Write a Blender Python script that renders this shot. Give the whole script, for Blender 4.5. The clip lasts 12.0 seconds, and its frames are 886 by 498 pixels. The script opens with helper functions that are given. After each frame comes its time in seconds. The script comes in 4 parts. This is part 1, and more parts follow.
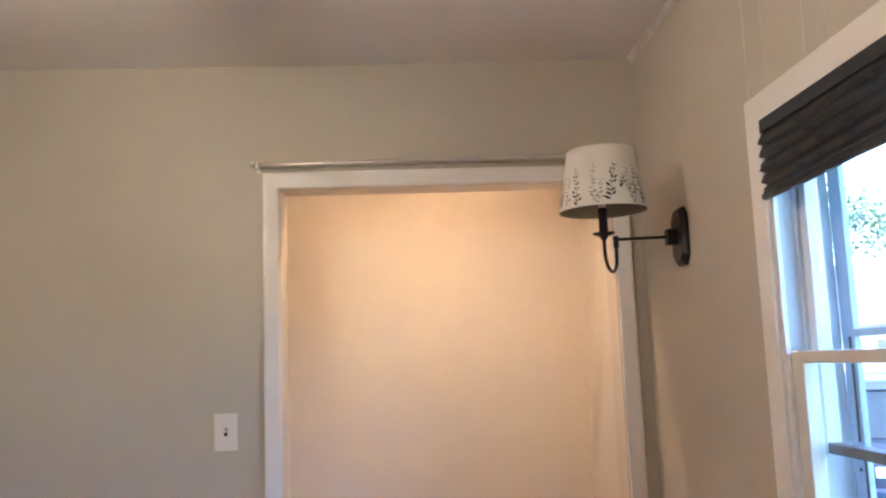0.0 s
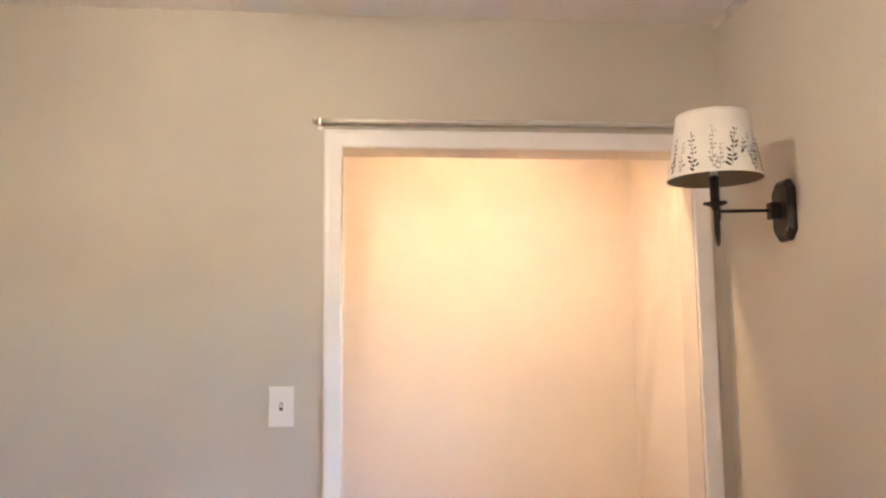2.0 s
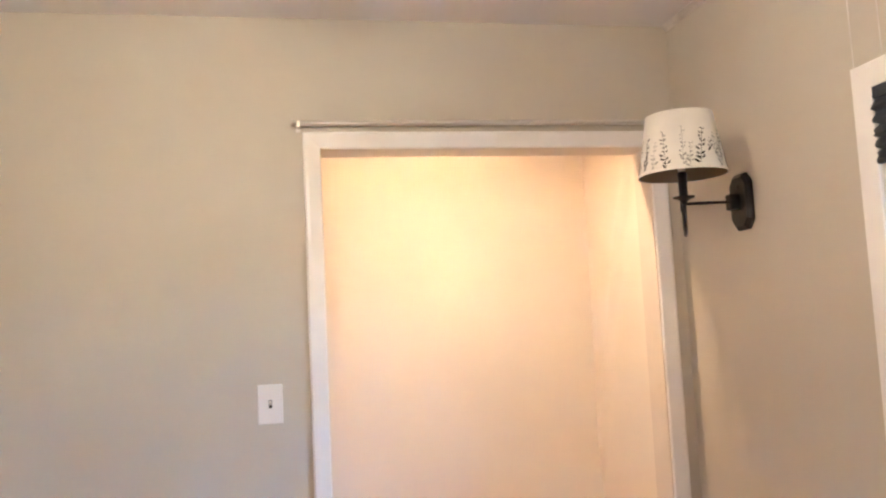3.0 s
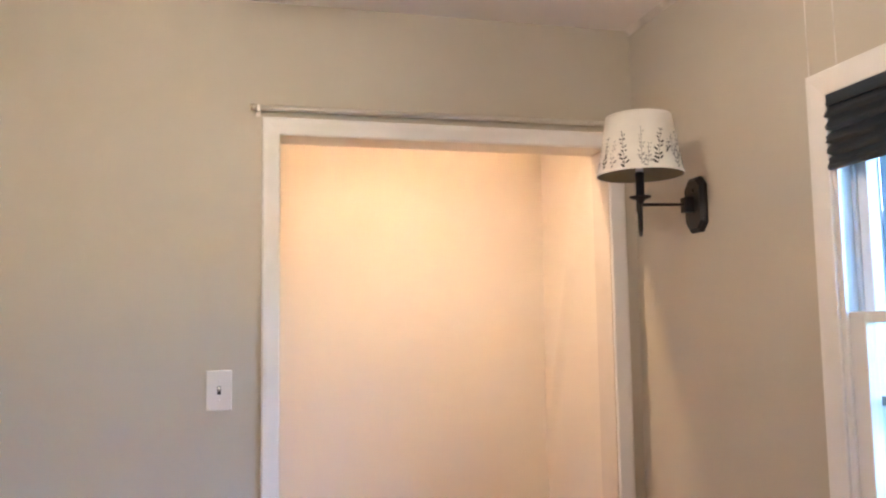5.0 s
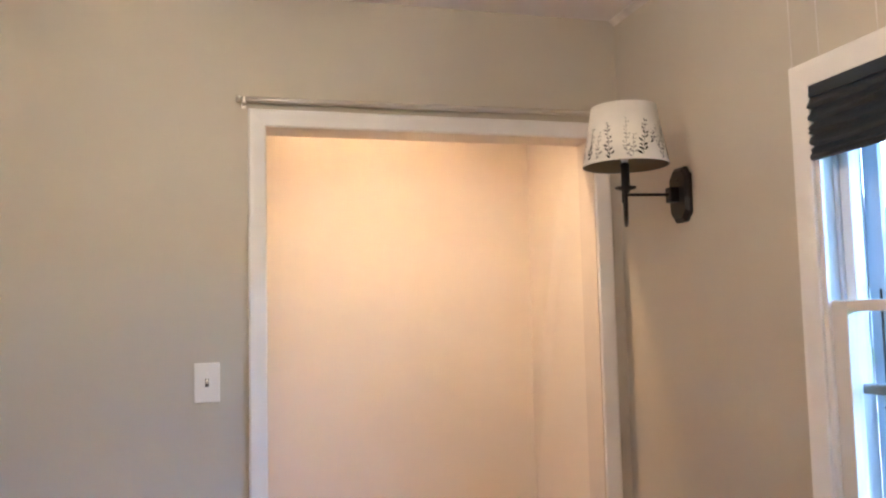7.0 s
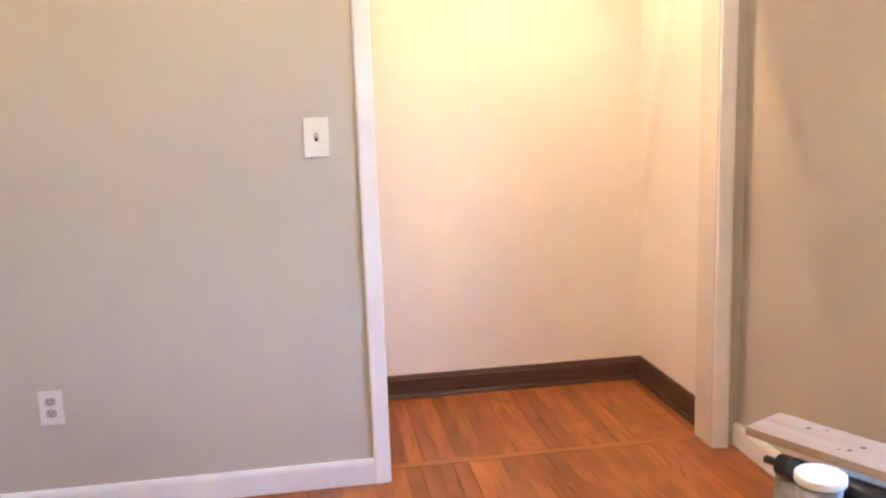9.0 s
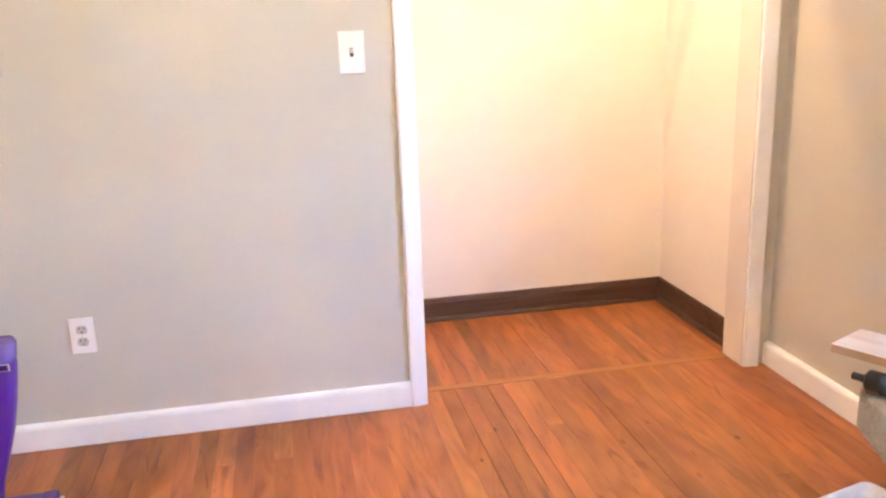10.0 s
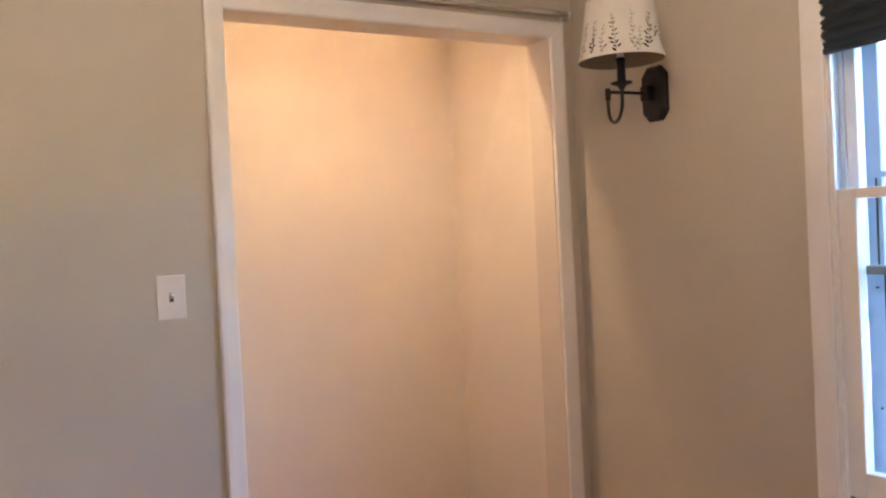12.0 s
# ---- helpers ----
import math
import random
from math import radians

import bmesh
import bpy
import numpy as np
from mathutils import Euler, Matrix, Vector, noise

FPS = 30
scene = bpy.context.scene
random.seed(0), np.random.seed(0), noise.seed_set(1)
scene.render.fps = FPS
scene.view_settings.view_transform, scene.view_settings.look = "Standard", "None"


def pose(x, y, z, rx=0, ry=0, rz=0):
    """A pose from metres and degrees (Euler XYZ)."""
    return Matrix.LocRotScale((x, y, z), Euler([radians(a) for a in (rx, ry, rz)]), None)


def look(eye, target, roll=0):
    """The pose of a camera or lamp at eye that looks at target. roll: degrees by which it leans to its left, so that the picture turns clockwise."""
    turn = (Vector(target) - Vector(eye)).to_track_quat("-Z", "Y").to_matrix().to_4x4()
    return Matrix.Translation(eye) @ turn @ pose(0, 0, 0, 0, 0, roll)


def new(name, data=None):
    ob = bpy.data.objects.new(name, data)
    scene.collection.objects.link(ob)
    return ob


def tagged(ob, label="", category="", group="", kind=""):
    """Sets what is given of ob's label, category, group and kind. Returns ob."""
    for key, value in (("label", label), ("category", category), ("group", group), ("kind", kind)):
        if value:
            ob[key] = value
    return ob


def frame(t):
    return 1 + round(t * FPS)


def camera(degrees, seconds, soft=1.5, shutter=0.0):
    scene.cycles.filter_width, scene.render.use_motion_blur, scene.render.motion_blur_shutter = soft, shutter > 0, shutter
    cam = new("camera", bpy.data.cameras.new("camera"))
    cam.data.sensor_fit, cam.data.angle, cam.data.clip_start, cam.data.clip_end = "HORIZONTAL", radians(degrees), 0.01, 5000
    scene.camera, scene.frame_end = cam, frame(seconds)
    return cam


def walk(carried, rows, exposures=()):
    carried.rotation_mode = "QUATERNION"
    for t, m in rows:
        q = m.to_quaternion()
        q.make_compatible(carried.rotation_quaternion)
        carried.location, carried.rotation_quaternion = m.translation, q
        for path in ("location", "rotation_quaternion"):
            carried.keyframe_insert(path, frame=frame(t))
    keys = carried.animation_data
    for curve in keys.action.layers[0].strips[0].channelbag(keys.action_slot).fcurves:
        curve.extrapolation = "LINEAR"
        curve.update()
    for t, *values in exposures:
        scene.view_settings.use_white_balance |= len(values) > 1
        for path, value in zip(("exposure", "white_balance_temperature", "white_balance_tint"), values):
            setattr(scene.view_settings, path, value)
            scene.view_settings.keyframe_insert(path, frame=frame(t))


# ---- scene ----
cam = camera(56.1, 12.0, soft=2.2)
PATH = [
    (0, (-0.849, -2.878, 1.391), (-0.753, -0.898, 1.654), -2.1),
    (0.5, (-0.864, -2.894, 1.39), (-0.836, -0.913, 1.659), -2.6),
    (1, (-0.919, -2.908, 1.376), (-0.921, -0.919, 1.587), -3.0),
    (1.5, (-1.053, -2.787, 1.368), (-0.981, -0.797, 1.553), -1.6),
    (2, (-1.213, -2.666, 1.368), (-1.017, -0.688, 1.592), -0.6),
    (2.5, (-1.408, -2.737, 1.39), (-1.033, -0.782, 1.577), -3.5),
    (4.3, (-1.429, -2.753, 1.383), (-1.038, -0.802, 1.58), -1.2),
    (4.5, (-1.437, -2.747, 1.352), (-1.025, -0.8, 1.549), -1.1),
    (5, (-1.429, -2.738, 1.352), (-0.934, -0.81, 1.547), -0.9),
    (5.5, (-1.417, -2.744, 1.355), (-0.876, -0.83, 1.56), -2.4),
    (6, (-1.411, -2.74, 1.358), (-0.873, -0.826, 1.576), -2.2),
    (6.5, (-1.409, -2.746, 1.356), (-0.877, -0.832, 1.586), -2.2),
    (6.7, (-1.426, -2.748, 1.367), (-0.894, -0.831, 1.576), -1.7),
    (8.3, (-1.434, -2.726, 1.297), (-0.974, -0.782, 1.223), -1.6),
    (8.5, (-1.469, -2.713, 1.289), (-1.057, -0.761, 1.147), -1.4),
    (8.7, (-1.482, -2.694, 1.271), (-1.126, -0.739, 1.042), -1.8),
    (9, (-1.482, -2.682, 1.261), (-1.181, -0.735, 0.921), -2.0),
    (9.3, (-1.495, -2.672, 1.281), (-1.24, -0.732, 0.868), -1.5),
    (9.5, (-1.502, -2.64, 1.265), (-1.288, -0.702, 0.819), -1.1),
    (9.8, (-1.58, -2.611, 1.254), (-1.35, -0.685, 0.768), -0.8),
    (10, (-1.687, -2.583, 1.24), (-1.33, -0.684, 0.724), -2.1),
    (10.2, (-1.764, -2.569, 1.206), (-1.271, -0.705, 0.673), -2.8),
    (10.5, (-1.815, -2.477, 1.219), (-1.189, -0.65, 0.7), -3.1),
    (10.7, (-1.873, -2.373, 1.247), (-1.091, -0.583, 0.819), -2.2),
    (11, (-1.833, -2.413, 1.255), (-0.928, -0.653, 0.967), -0.6),
    (11.3, (-1.933, -2.383, 1.285), (-0.882, -0.695, 1.077), -0.4),
    (11.5, (-1.931, -2.404, 1.293), (-0.883, -0.706, 1.15), -1.6),
    (12, (-1.929, -2.413, 1.313), (-0.952, -0.668, 1.28), -2.8),
]
EXPOSURES = [(0.0, 4.11, 5540, 17), (0.5, 4.23, 5640, 18), (1.0, 4.48, 5690, 18), (1.5, 4.65, 5740, 18), (2.5, 4.83, 5640, 17), (4.5, 4.81, 5590, 17),
             (5.0, 4.57, 5540, 17), (5.5, 4.51, 5490, 17), (6.5, 4.4, 5540, 17), (8.3, 4.4, 5690, 19), (8.5, 4.48, 5850, 20), (9.0, 5.18, 5820, 19),
             (9.5, 5.45, 5720, 17), (10.0, 5.68, 5670, 16), (10.5, 5.78, 5620, 16), (11.0, 5.18, 5650, 18), (11.5, 4.6, 5690, 20), (12.0, 4.22, 5990, 22)]
walk(cam, [(t, look(eye, target, roll)) for t, eye, target, roll in PATH], EXPOSURES)

# ---- plan, in metres: the room's front right corner on the floor is the origin ----
ROOM_X, ROOM_Y, CEIL = -3.1, -3.7, 2.45
WALL = 0.125                                  # front wall thickness
OPEN_L, OPEN_R, OPEN_H = -1.273, -0.107, 2.0  # closet opening
CLOSET_L, CLOSET_R, CLOSET_D = -1.36, -0.045, 0.81
WIN_N, WIN_S, WIN_B, WIN_T = -1.03, -2.06, 0.40, 1.915
FAN = (-1.5, -1.75)

# ---- world, sun ----
world = bpy.data.worlds.new("sky")
scene.world = world
world.use_nodes = True
wn = world.node_tree.nodes
sky = wn.new("ShaderNodeTexSky")
sky.sky_type, sky.sun_disc = "NISHITA", False
sky.ozone_density, sky.dust_density, sky.air_density = 1.0, 1.6, 0.8
sky.sun_elevation, sky.sun_rotation = radians(58), radians(307)
world.node_tree.links.new(sky.outputs[0], wn["Background"].inputs[0])
wn["Background"].inputs[1].default_value = 0.15
sun = new("sun", bpy.data.lights.new("sun", "SUN"))
sun.data.energy, sun.data.angle, sun.data.color = 0.42, radians(10), (1.0, 0.96, 0.9)
sun.matrix_world = look((-4, 3, 8), (0, 0, 0))
FAN_GLOW, FAN_BULB_GLOW, BULB_GLOW = 1.9, 14.5, 270.0


# ---- materials ----
def material(name, color, rough=0.5, metal=0.0, vary=0.08, scale=6.0, fine=120.0, bump=0.1, spread=(1, 1, 1), random_tone=0.0, spec=0.5, coat=0.0, other=None):
    """Principled paint, metal, cloth or the like: tone varies at two scales, with fine relief."""
    m = bpy.data.materials.new(name)
    m.use_nodes = True
    n, l = m.node_tree.nodes, m.node_tree.links
    b = n["Principled BSDF"]
    b.inputs["Roughness"].default_value, b.inputs["Metallic"].default_value = rough, metal
    b.inputs["Specular IOR Level"].default_value = spec
    b.inputs["Coat Weight"].default_value = coat
    tc, mp = n.new("ShaderNodeTexCoord"), n.new("ShaderNodeMapping")
    mp.inputs["Scale"].default_value = spread
    l.new(tc.outputs["Object"], mp.inputs["Vector"])
    big, small = n.new("ShaderNodeTexNoise"), n.new("ShaderNodeTexNoise")
    big.inputs["Scale"].default_value, big.inputs["Detail"].default_value = scale, 4
    small.inputs["Scale"].default_value, small.inputs["Detail"].default_value = fine, 3
    for node in (big, small):
        l.new(mp.outputs[0], node.inputs["Vector"])
    ramp = n.new("ShaderNodeValToRGB")
    dark = other or tuple(c * (1 - vary) for c in color)
    light = color if other else tuple(min(1, c * (1 + vary)) for c in color)
    ramp.color_ramp.elements[0].position, ramp.color_ramp.elements[1].position = 0.3, 0.7
    ramp.color_ramp.elements[0].color, ramp.color_ramp.elements[1].color = (*dark, 1), (*light, 1)
    l.new(big.outputs[0], ramp.inputs[0])
    out = ramp.outputs[0]
    if random_tone:
        info, hsv, rng = n.new("ShaderNodeObjectInfo"), n.new("ShaderNodeHueSaturation"), n.new("ShaderNodeMapRange")
        rng.inputs[3].default_value, rng.inputs[4].default_value = 1 - random_tone, 1 + random_tone
        l.new(info.outputs["Random"], rng.inputs[0])
        l.new(rng.outputs[0], hsv.inputs["Value"])
        l.new(out, hsv.inputs["Color"])
        out = hsv.outputs[0]
    l.new(out, b.inputs["Base Color"])
    rr = n.new("ShaderNodeMapRange")
    rr.inputs[3].default_value, rr.inputs[4].default_value = max(0.03, rough - 0.06), min(1, rough + 0.06)
    l.new(small.outputs[0], rr.inputs[0])
    l.new(rr.outputs[0], b.inputs["Roughness"])
    if bump:
        bp = n.new("ShaderNodeBump")
        bp.inputs["Strength"].default_value, bp.inputs["Distance"].default_value = bump, 0.002
        l.new(small.outputs[0], bp.inputs["Height"])
        l.new(bp.outputs[0], b.inputs["Normal"])
    return m


def wood(name, colors, rough, random_tone, along="y", grain=1.0, coat=0.0, jitter=True, rate=1.2, swirl=1.6):
    """Boards with grain that runs along one axis; each board differs by its own random number."""
    m = bpy.data.materials.new(name)
    m.use_nodes = True
    n, l = m.node_tree.nodes, m.node_tree.links
    b = n["Principled BSDF"]
    b.inputs["Coat Weight"].default_value, b.inputs["Coat Roughness"].default_value = coat, 0.25
    b.inputs["Specular IOR Level"].default_value = 0.35
    tc, info, add = n.new("ShaderNodeTexCoord"), n.new("ShaderNodeObjectInfo"), n.new("ShaderNodeVectorMath")
    mul = n.new("ShaderNodeVectorMath")
    mul.operation, mul.inputs[1].default_value = "SCALE", (0, 0, 0)
    comb = n.new("ShaderNodeCombineXYZ")
    for k, s in enumerate((37.0, 91.0, 13.0)):
        f = n.new("ShaderNodeMath")
        f.operation, f.inputs[1].default_value = "MULTIPLY", s if jitter else 0.0
        l.new(info.outputs["Random"], f.inputs[0])
        l.new(f.outputs[0], comb.inputs[k])
    l.new(tc.outputs["Object"], add.inputs[0])
    l.new(comb.outputs[0], add.inputs[1])
    thin = {"x": (rate, 28, 28), "y": (28, rate, 28), "z": (28, 28, rate)}[along]
    m1, m2 = n.new("ShaderNodeMapping"), n.new("ShaderNodeMapping")
    m1.inputs["Scale"].default_value = tuple(v * grain for v in thin)
    m2.inputs["Scale"].default_value = tuple(v * 0.35 * grain for v in thin)
    for mp in (m1, m2):
        l.new(add.outputs[0], mp.inputs["Vector"])
    g1, g2, fl = n.new("ShaderNodeTexNoise"), n.new("ShaderNodeTexNoise"), n.new("ShaderNodeTexNoise")
    g1.inputs["Scale"].default_value, g1.inputs["Detail"].default_value, g1.inputs["Distortion"].default_value = 3.0, 8, 0.4
    g2.inputs["Scale"].default_value, g2.inputs["Detail"].default_value, g2.inputs["Distortion"].default_value = 1.5, 3, swirl
    fl.inputs["Scale"].default_value, fl.inputs["Detail"].default_value = 5.0, 3
    l.new(m1.outputs[0], g1.inputs["Vector"])
    l.new(m2.outputs[0], g2.inputs["Vector"])
    l.new(add.outputs[0], fl.inputs["Vector"])
    mix = n.new("ShaderNodeMath")
    mix.operation = "ADD"
    h1, h2 = n.new("ShaderNodeMath"), n.new("ShaderNodeMath")
    h1.operation, h1.inputs[1].default_value = "MULTIPLY", 0.5
    h2.operation, h2.inputs[1].default_value = "MULTIPLY", 0.5
    l.new(g1.outputs[0], h1.inputs[0])
    l.new(g2.outputs[0], h2.inputs[0])
    l.new(h1.outputs[0], mix.inputs[0])
    l.new(h2.outputs[0], mix.inputs[1])
    ramp = n.new("ShaderNodeValToRGB")
    cr = ramp.color_ramp
    cr.elements[0].position, cr.elements[1].position = 0.34, 0.66
    cr.elements[0].color, cr.elements[1].color = (*colors[0], 1), (*colors[2], 1)
    mid = cr.elements.new(0.48)
    mid.color = (*colors[1], 1)
    l.new(mix.outputs[0], ramp.inputs[0])
    hsv, rng = n.new("ShaderNodeHueSaturation"), n.new("ShaderNodeMapRange")
    rng.inputs[3].default_value, rng.inputs[4].default_value = 1 - random_tone, 1 + random_tone
    hue, frac = n.new("ShaderNodeMapRange"), n.new("ShaderNodeMath")
    frac.operation = "FRACT"
    big = n.new("ShaderNodeMath")
    big.operation, big.inputs[1].default_value = "MULTIPLY", 17.3
    l.new(info.outputs["Random"], big.inputs[0])
    l.new(big.outputs[0], frac.inputs[0])
    hue.inputs[3].default_value, hue.inputs[4].default_value = 0.495, 0.506
    l.new(frac.outputs[0], hue.inputs[0])
    l.new(info.outputs["Random"], rng.inputs[0])
    l.new(rng.outputs[0], hsv.inputs["Value"])
    l.new(hue.outputs[0], hsv.inputs["Hue"])
    l.new(ramp.outputs[0], hsv.inputs["Color"])
    l.new(hsv.outputs[0], b.inputs["Base Color"])
    rr = n.new("ShaderNodeMapRange")
    rr.inputs[3].default_value, rr.inputs[4].default_value = rough - 0.1, rough + 0.12
    l.new(fl.outputs[0], rr.inputs[0])
    l.new(rr.outputs[0], b.inputs["Roughness"])
    bp = n.new("ShaderNodeBump")
    bp.inputs["Strength"].default_value, bp.inputs["Distance"].default_value = 0.12, 0.001
    l.new(g1.outputs[0], bp.inputs["Height"])
    l.new(bp.outputs[0], b.inputs["Normal"])
    return m


def strip_oak(name, dark, mid, light):
    """Varnished floor strips: flowing figure, fine pores, a few dark mineral streaks, each strip its own tone."""
    m = bpy.data.materials.new(name)
    m.use_nodes = True
    n, l = m.node_tree.nodes, m.node_tree.links
    b = n["Principled BSDF"]
    b.inputs["Specular IOR Level"].default_value = 0.4
    tc, info, add, comb = n.new("ShaderNodeTexCoord"), n.new("ShaderNodeObjectInfo"), n.new("ShaderNodeVectorMath"), n.new("ShaderNodeCombineXYZ")

    def calc(op, a, c=None):
        f = n.new("ShaderNodeMath")
        f.operation = op
        for k, v in enumerate((a, c)):
            if v is None:
                continue
            if isinstance(v, (int, float)):
                f.inputs[k].default_value = v
            else:
                l.new(v, f.inputs[k])
        return f.outputs[0]

    rnd = info.outputs["Random"]
    for k, sc in enumerate((37.0, 91.0, 13.0)):
        l.new(calc("MULTIPLY", rnd, sc), comb.inputs[k])
    l.new(tc.outputs["Object"], add.inputs[0])
    l.new(comb.outputs[0], add.inputs[1])

    def grain(across, along, detail, distortion):
        mp, t = n.new("ShaderNodeMapping"), n.new("ShaderNodeTexNoise")
        mp.inputs["Scale"].default_value = (across, along, across)
        t.inputs["Scale"].default_value, t.inputs["Detail"].default_value, t.inputs["Distortion"].default_value = 1.0, detail, distortion
        l.new(add.outputs[0], mp.inputs["Vector"])
        l.new(mp.outputs[0], t.inputs["Vector"])
        return t.outputs[0]

    figure = calc("MULTIPLY_ADD", calc("SINE", calc("MULTIPLY", grain(8, 1.5, 1.0, 0.9), 30.0)), 0.5)
    n_fig = figure.node
    n_fig.inputs[2].default_value = 0.5
    pores = grain(110, 5, 3, 0.3)
    cloud = grain(7.5, 2.0, 3, 1.8)
    tone = calc("ADD", calc("MULTIPLY", figure, 0.12), calc("ADD", calc("MULTIPLY", pores, 0.13), calc("MULTIPLY", cloud, 0.75)))
    ramp = n.new("ShaderNodeValToRGB")
    cr = ramp.color_ramp
    cr.elements[0].position, cr.elements[1].position = 0.24, 0.72
    cr.elements[0].color, cr.elements[1].color = (*dark, 1), (*light, 1)
    cr.elements.new(0.47).color = (*mid, 1)
    l.new(tone, ramp.inputs[0])
    streak, hold = n.new("ShaderNodeMapRange"), n.new("ShaderNodeMix")
    streak.inputs[1].default_value, streak.inputs[2].default_value = 0.62, 0.74
    streak.inputs[3].default_value, streak.inputs[4].default_value = 0.0, 0.6
    l.new(grain(15, 2.4, 2, 2.4), streak.inputs[0])
    hold.data_type = "RGBA"
    l.new(streak.outputs[0], hold.inputs[0])
    l.new(ramp.outputs[0], hold.inputs[6])
    hold.inputs[7].default_value = (*(c * 0.6 for c in dark), 1)
    hsv = n.new("ShaderNodeHueSaturation")
    l.new(calc("ADD", 0.74, calc("MULTIPLY", calc("POWER", rnd, 0.8), 0.50)), hsv.inputs["Value"])
    l.new(calc("ADD", 0.493, calc("MULTIPLY", calc("FRACT", calc("MULTIPLY", rnd, 17.3)), 0.009)), hsv.inputs["Hue"])
    l.new(hold.outputs[2], hsv.inputs["Color"])
    l.new(hsv.outputs[0], b.inputs["Base Color"])
    l.new(calc("ADD", 0.26, calc("MULTIPLY", cloud, 0.26)), b.inputs["Roughness"])
    bp = n.new("ShaderNodeBump")
    bp.inputs["Strength"].default_value, bp.inputs["Distance"].default_value = 0.15, 0.001
    l.new(pores, bp.inputs["Height"])
    l.new(bp.outputs[0], b.inputs["Normal"])
    return m


def glowing(name, color, strength):
    m = bpy.data.materials.new(name)
    m.use_nodes = True
    b = m.node_tree.nodes["Principled BSDF"]
    b.inputs["Base Color"].default_value = (0.9, 0.88, 0.84, 1)
    b.inputs["Emission Color"].default_value, b.inputs["Emission Strength"].default_value = (*color, 1), strength
    return m


def glass(name, tint=(0.96, 0.98, 0.98)):
    m = bpy.data.materials.new(name)
    m.use_nodes = True
    n, l = m.node_tree.nodes, m.node_tree.links
    n.remove(n["Principled BSDF"])
    clear, shine, mix, lw = n.new("ShaderNodeBsdfTransparent"), n.new("ShaderNodeBsdfGlossy"), n.new("ShaderNodeMixShader"), n.new("ShaderNodeLayerWeight")
    clear.inputs[0].default_value = (*tint, 1)
    shine.inputs["Roughness"].default_value = 0.02
    power, scale, base = n.new("ShaderNodeMath"), n.new("ShaderNodeMath"), n.new("ShaderNodeMath")
    power.operation, power.inputs[1].default_value = "POWER", 5.0
    scale.operation, scale.inputs[1].default_value = "MULTIPLY", 0.5
    base.operation, base.inputs[1].default_value = "ADD", 0.02
    l.new(lw.outputs["Facing"], power.inputs[0])
    l.new(power.outputs[0], scale.inputs[0])
    l.new(scale.outputs[0], base.inputs[0])
    l.new(base.outputs[0], mix.inputs[0])
    l.new(clear.outputs[0], mix.inputs[1])
    l.new(shine.outputs[0], mix.inputs[2])
    l.new(mix.outputs[0], n["Material Output"].inputs[0])
    return m


WALL_PAINT = material("greige_wall_paint", (0.552, 0.514, 0.438), 0.55, vary=0.035, scale=1.6, fine=420, bump=0.16)
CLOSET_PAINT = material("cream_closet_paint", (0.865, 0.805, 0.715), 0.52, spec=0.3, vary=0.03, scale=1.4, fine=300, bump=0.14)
CEILING_PAINT = material("flat_ceiling_paint", (0.83, 0.81, 0.78), 0.9, vary=0.03, scale=2.0, fine=250, bump=0.25)
TRIM_WHITE = material("white_trim_paint", (0.86, 0.85, 0.83), 0.32, vary=0.03, scale=7, fine=90, bump=0.08)
JAMB_PAINT = material("cream_jamb_paint", (0.74, 0.68, 0.60), 0.38, vary=0.04, scale=6, fine=90, bump=0.08)
SEAM_WHITE = material("pale_seam_filler", (0.68, 0.655, 0.62), 0.5, vary=0.18, scale=12, fine=120, bump=0.1)
PLASTIC_WHITE = material("white_plastic", (0.83, 0.81, 0.77), 0.3, vary=0.02, scale=20, fine=300, bump=0.03)
PLASTIC_IVORY = material("ivory_plastic", (0.70, 0.66, 0.58), 0.3, vary=0.03, scale=30, fine=300, bump=0.03)
OUTLET_FACE = material("aged_almond_plastic", (0.50, 0.46, 0.40), 0.35, vary=0.05, scale=30, fine=300, bump=0.03)
SLOT_DARK = material("dark_slot", (0.03, 0.027, 0.025), 0.6, vary=0.2, scale=60, fine=200, bump=0.05)
SCREW = material("steel_screw", (0.55, 0.53, 0.5), 0.35, metal=1.0, vary=0.1, scale=80, fine=300, bump=0.05)
BRONZE = material("oil_rubbed_bronze", (0.007, 0.010, 0.015), 0.42, metal=0.0, vary=0.35, scale=25, fine=160, bump=0.1, spec=0.3, other=(0.014, 0.012, 0.011))
ROD_METAL = material("brushed_nickel_rod", (0.70, 0.68, 0.63), 0.34, metal=0.75, vary=0.05, scale=9, fine=150, bump=0.05, spread=(0.2, 1, 1))
SHADE_CLOTH = material("linen_shade_cloth", (0.80, 0.77, 0.71), 0.85, vary=0.05, scale=14, fine=420, bump=0.35)
# lining colour holds the shade inside the lampshade
LINING_SHADED = material("shaded_tan_lining", (0.27, 0.23, 0.15), 0.8, vary=0.05, scale=14, fine=300, bump=0.1)
PRINT_BLACK = material("black_leaf_print", (0.016, 0.014, 0.013), 0.9, spec=0.15, vary=0.3, scale=60, fine=300, bump=0.05)
PRINT_GREY = material("grey_leaf_print", (0.30, 0.29, 0.27), 0.75, vary=0.15, scale=60, fine=300, bump=0.05)
# charcoal cloth, its blue tint standing for window flare and sky sheen
BLIND_CLOTH = material("charcoal_blind_flare_blue", (0.016, 0.026, 0.040), 0.4, vary=0.35, scale=9, fine=240, bump=0.5, spread=(1, 0.3, 3))
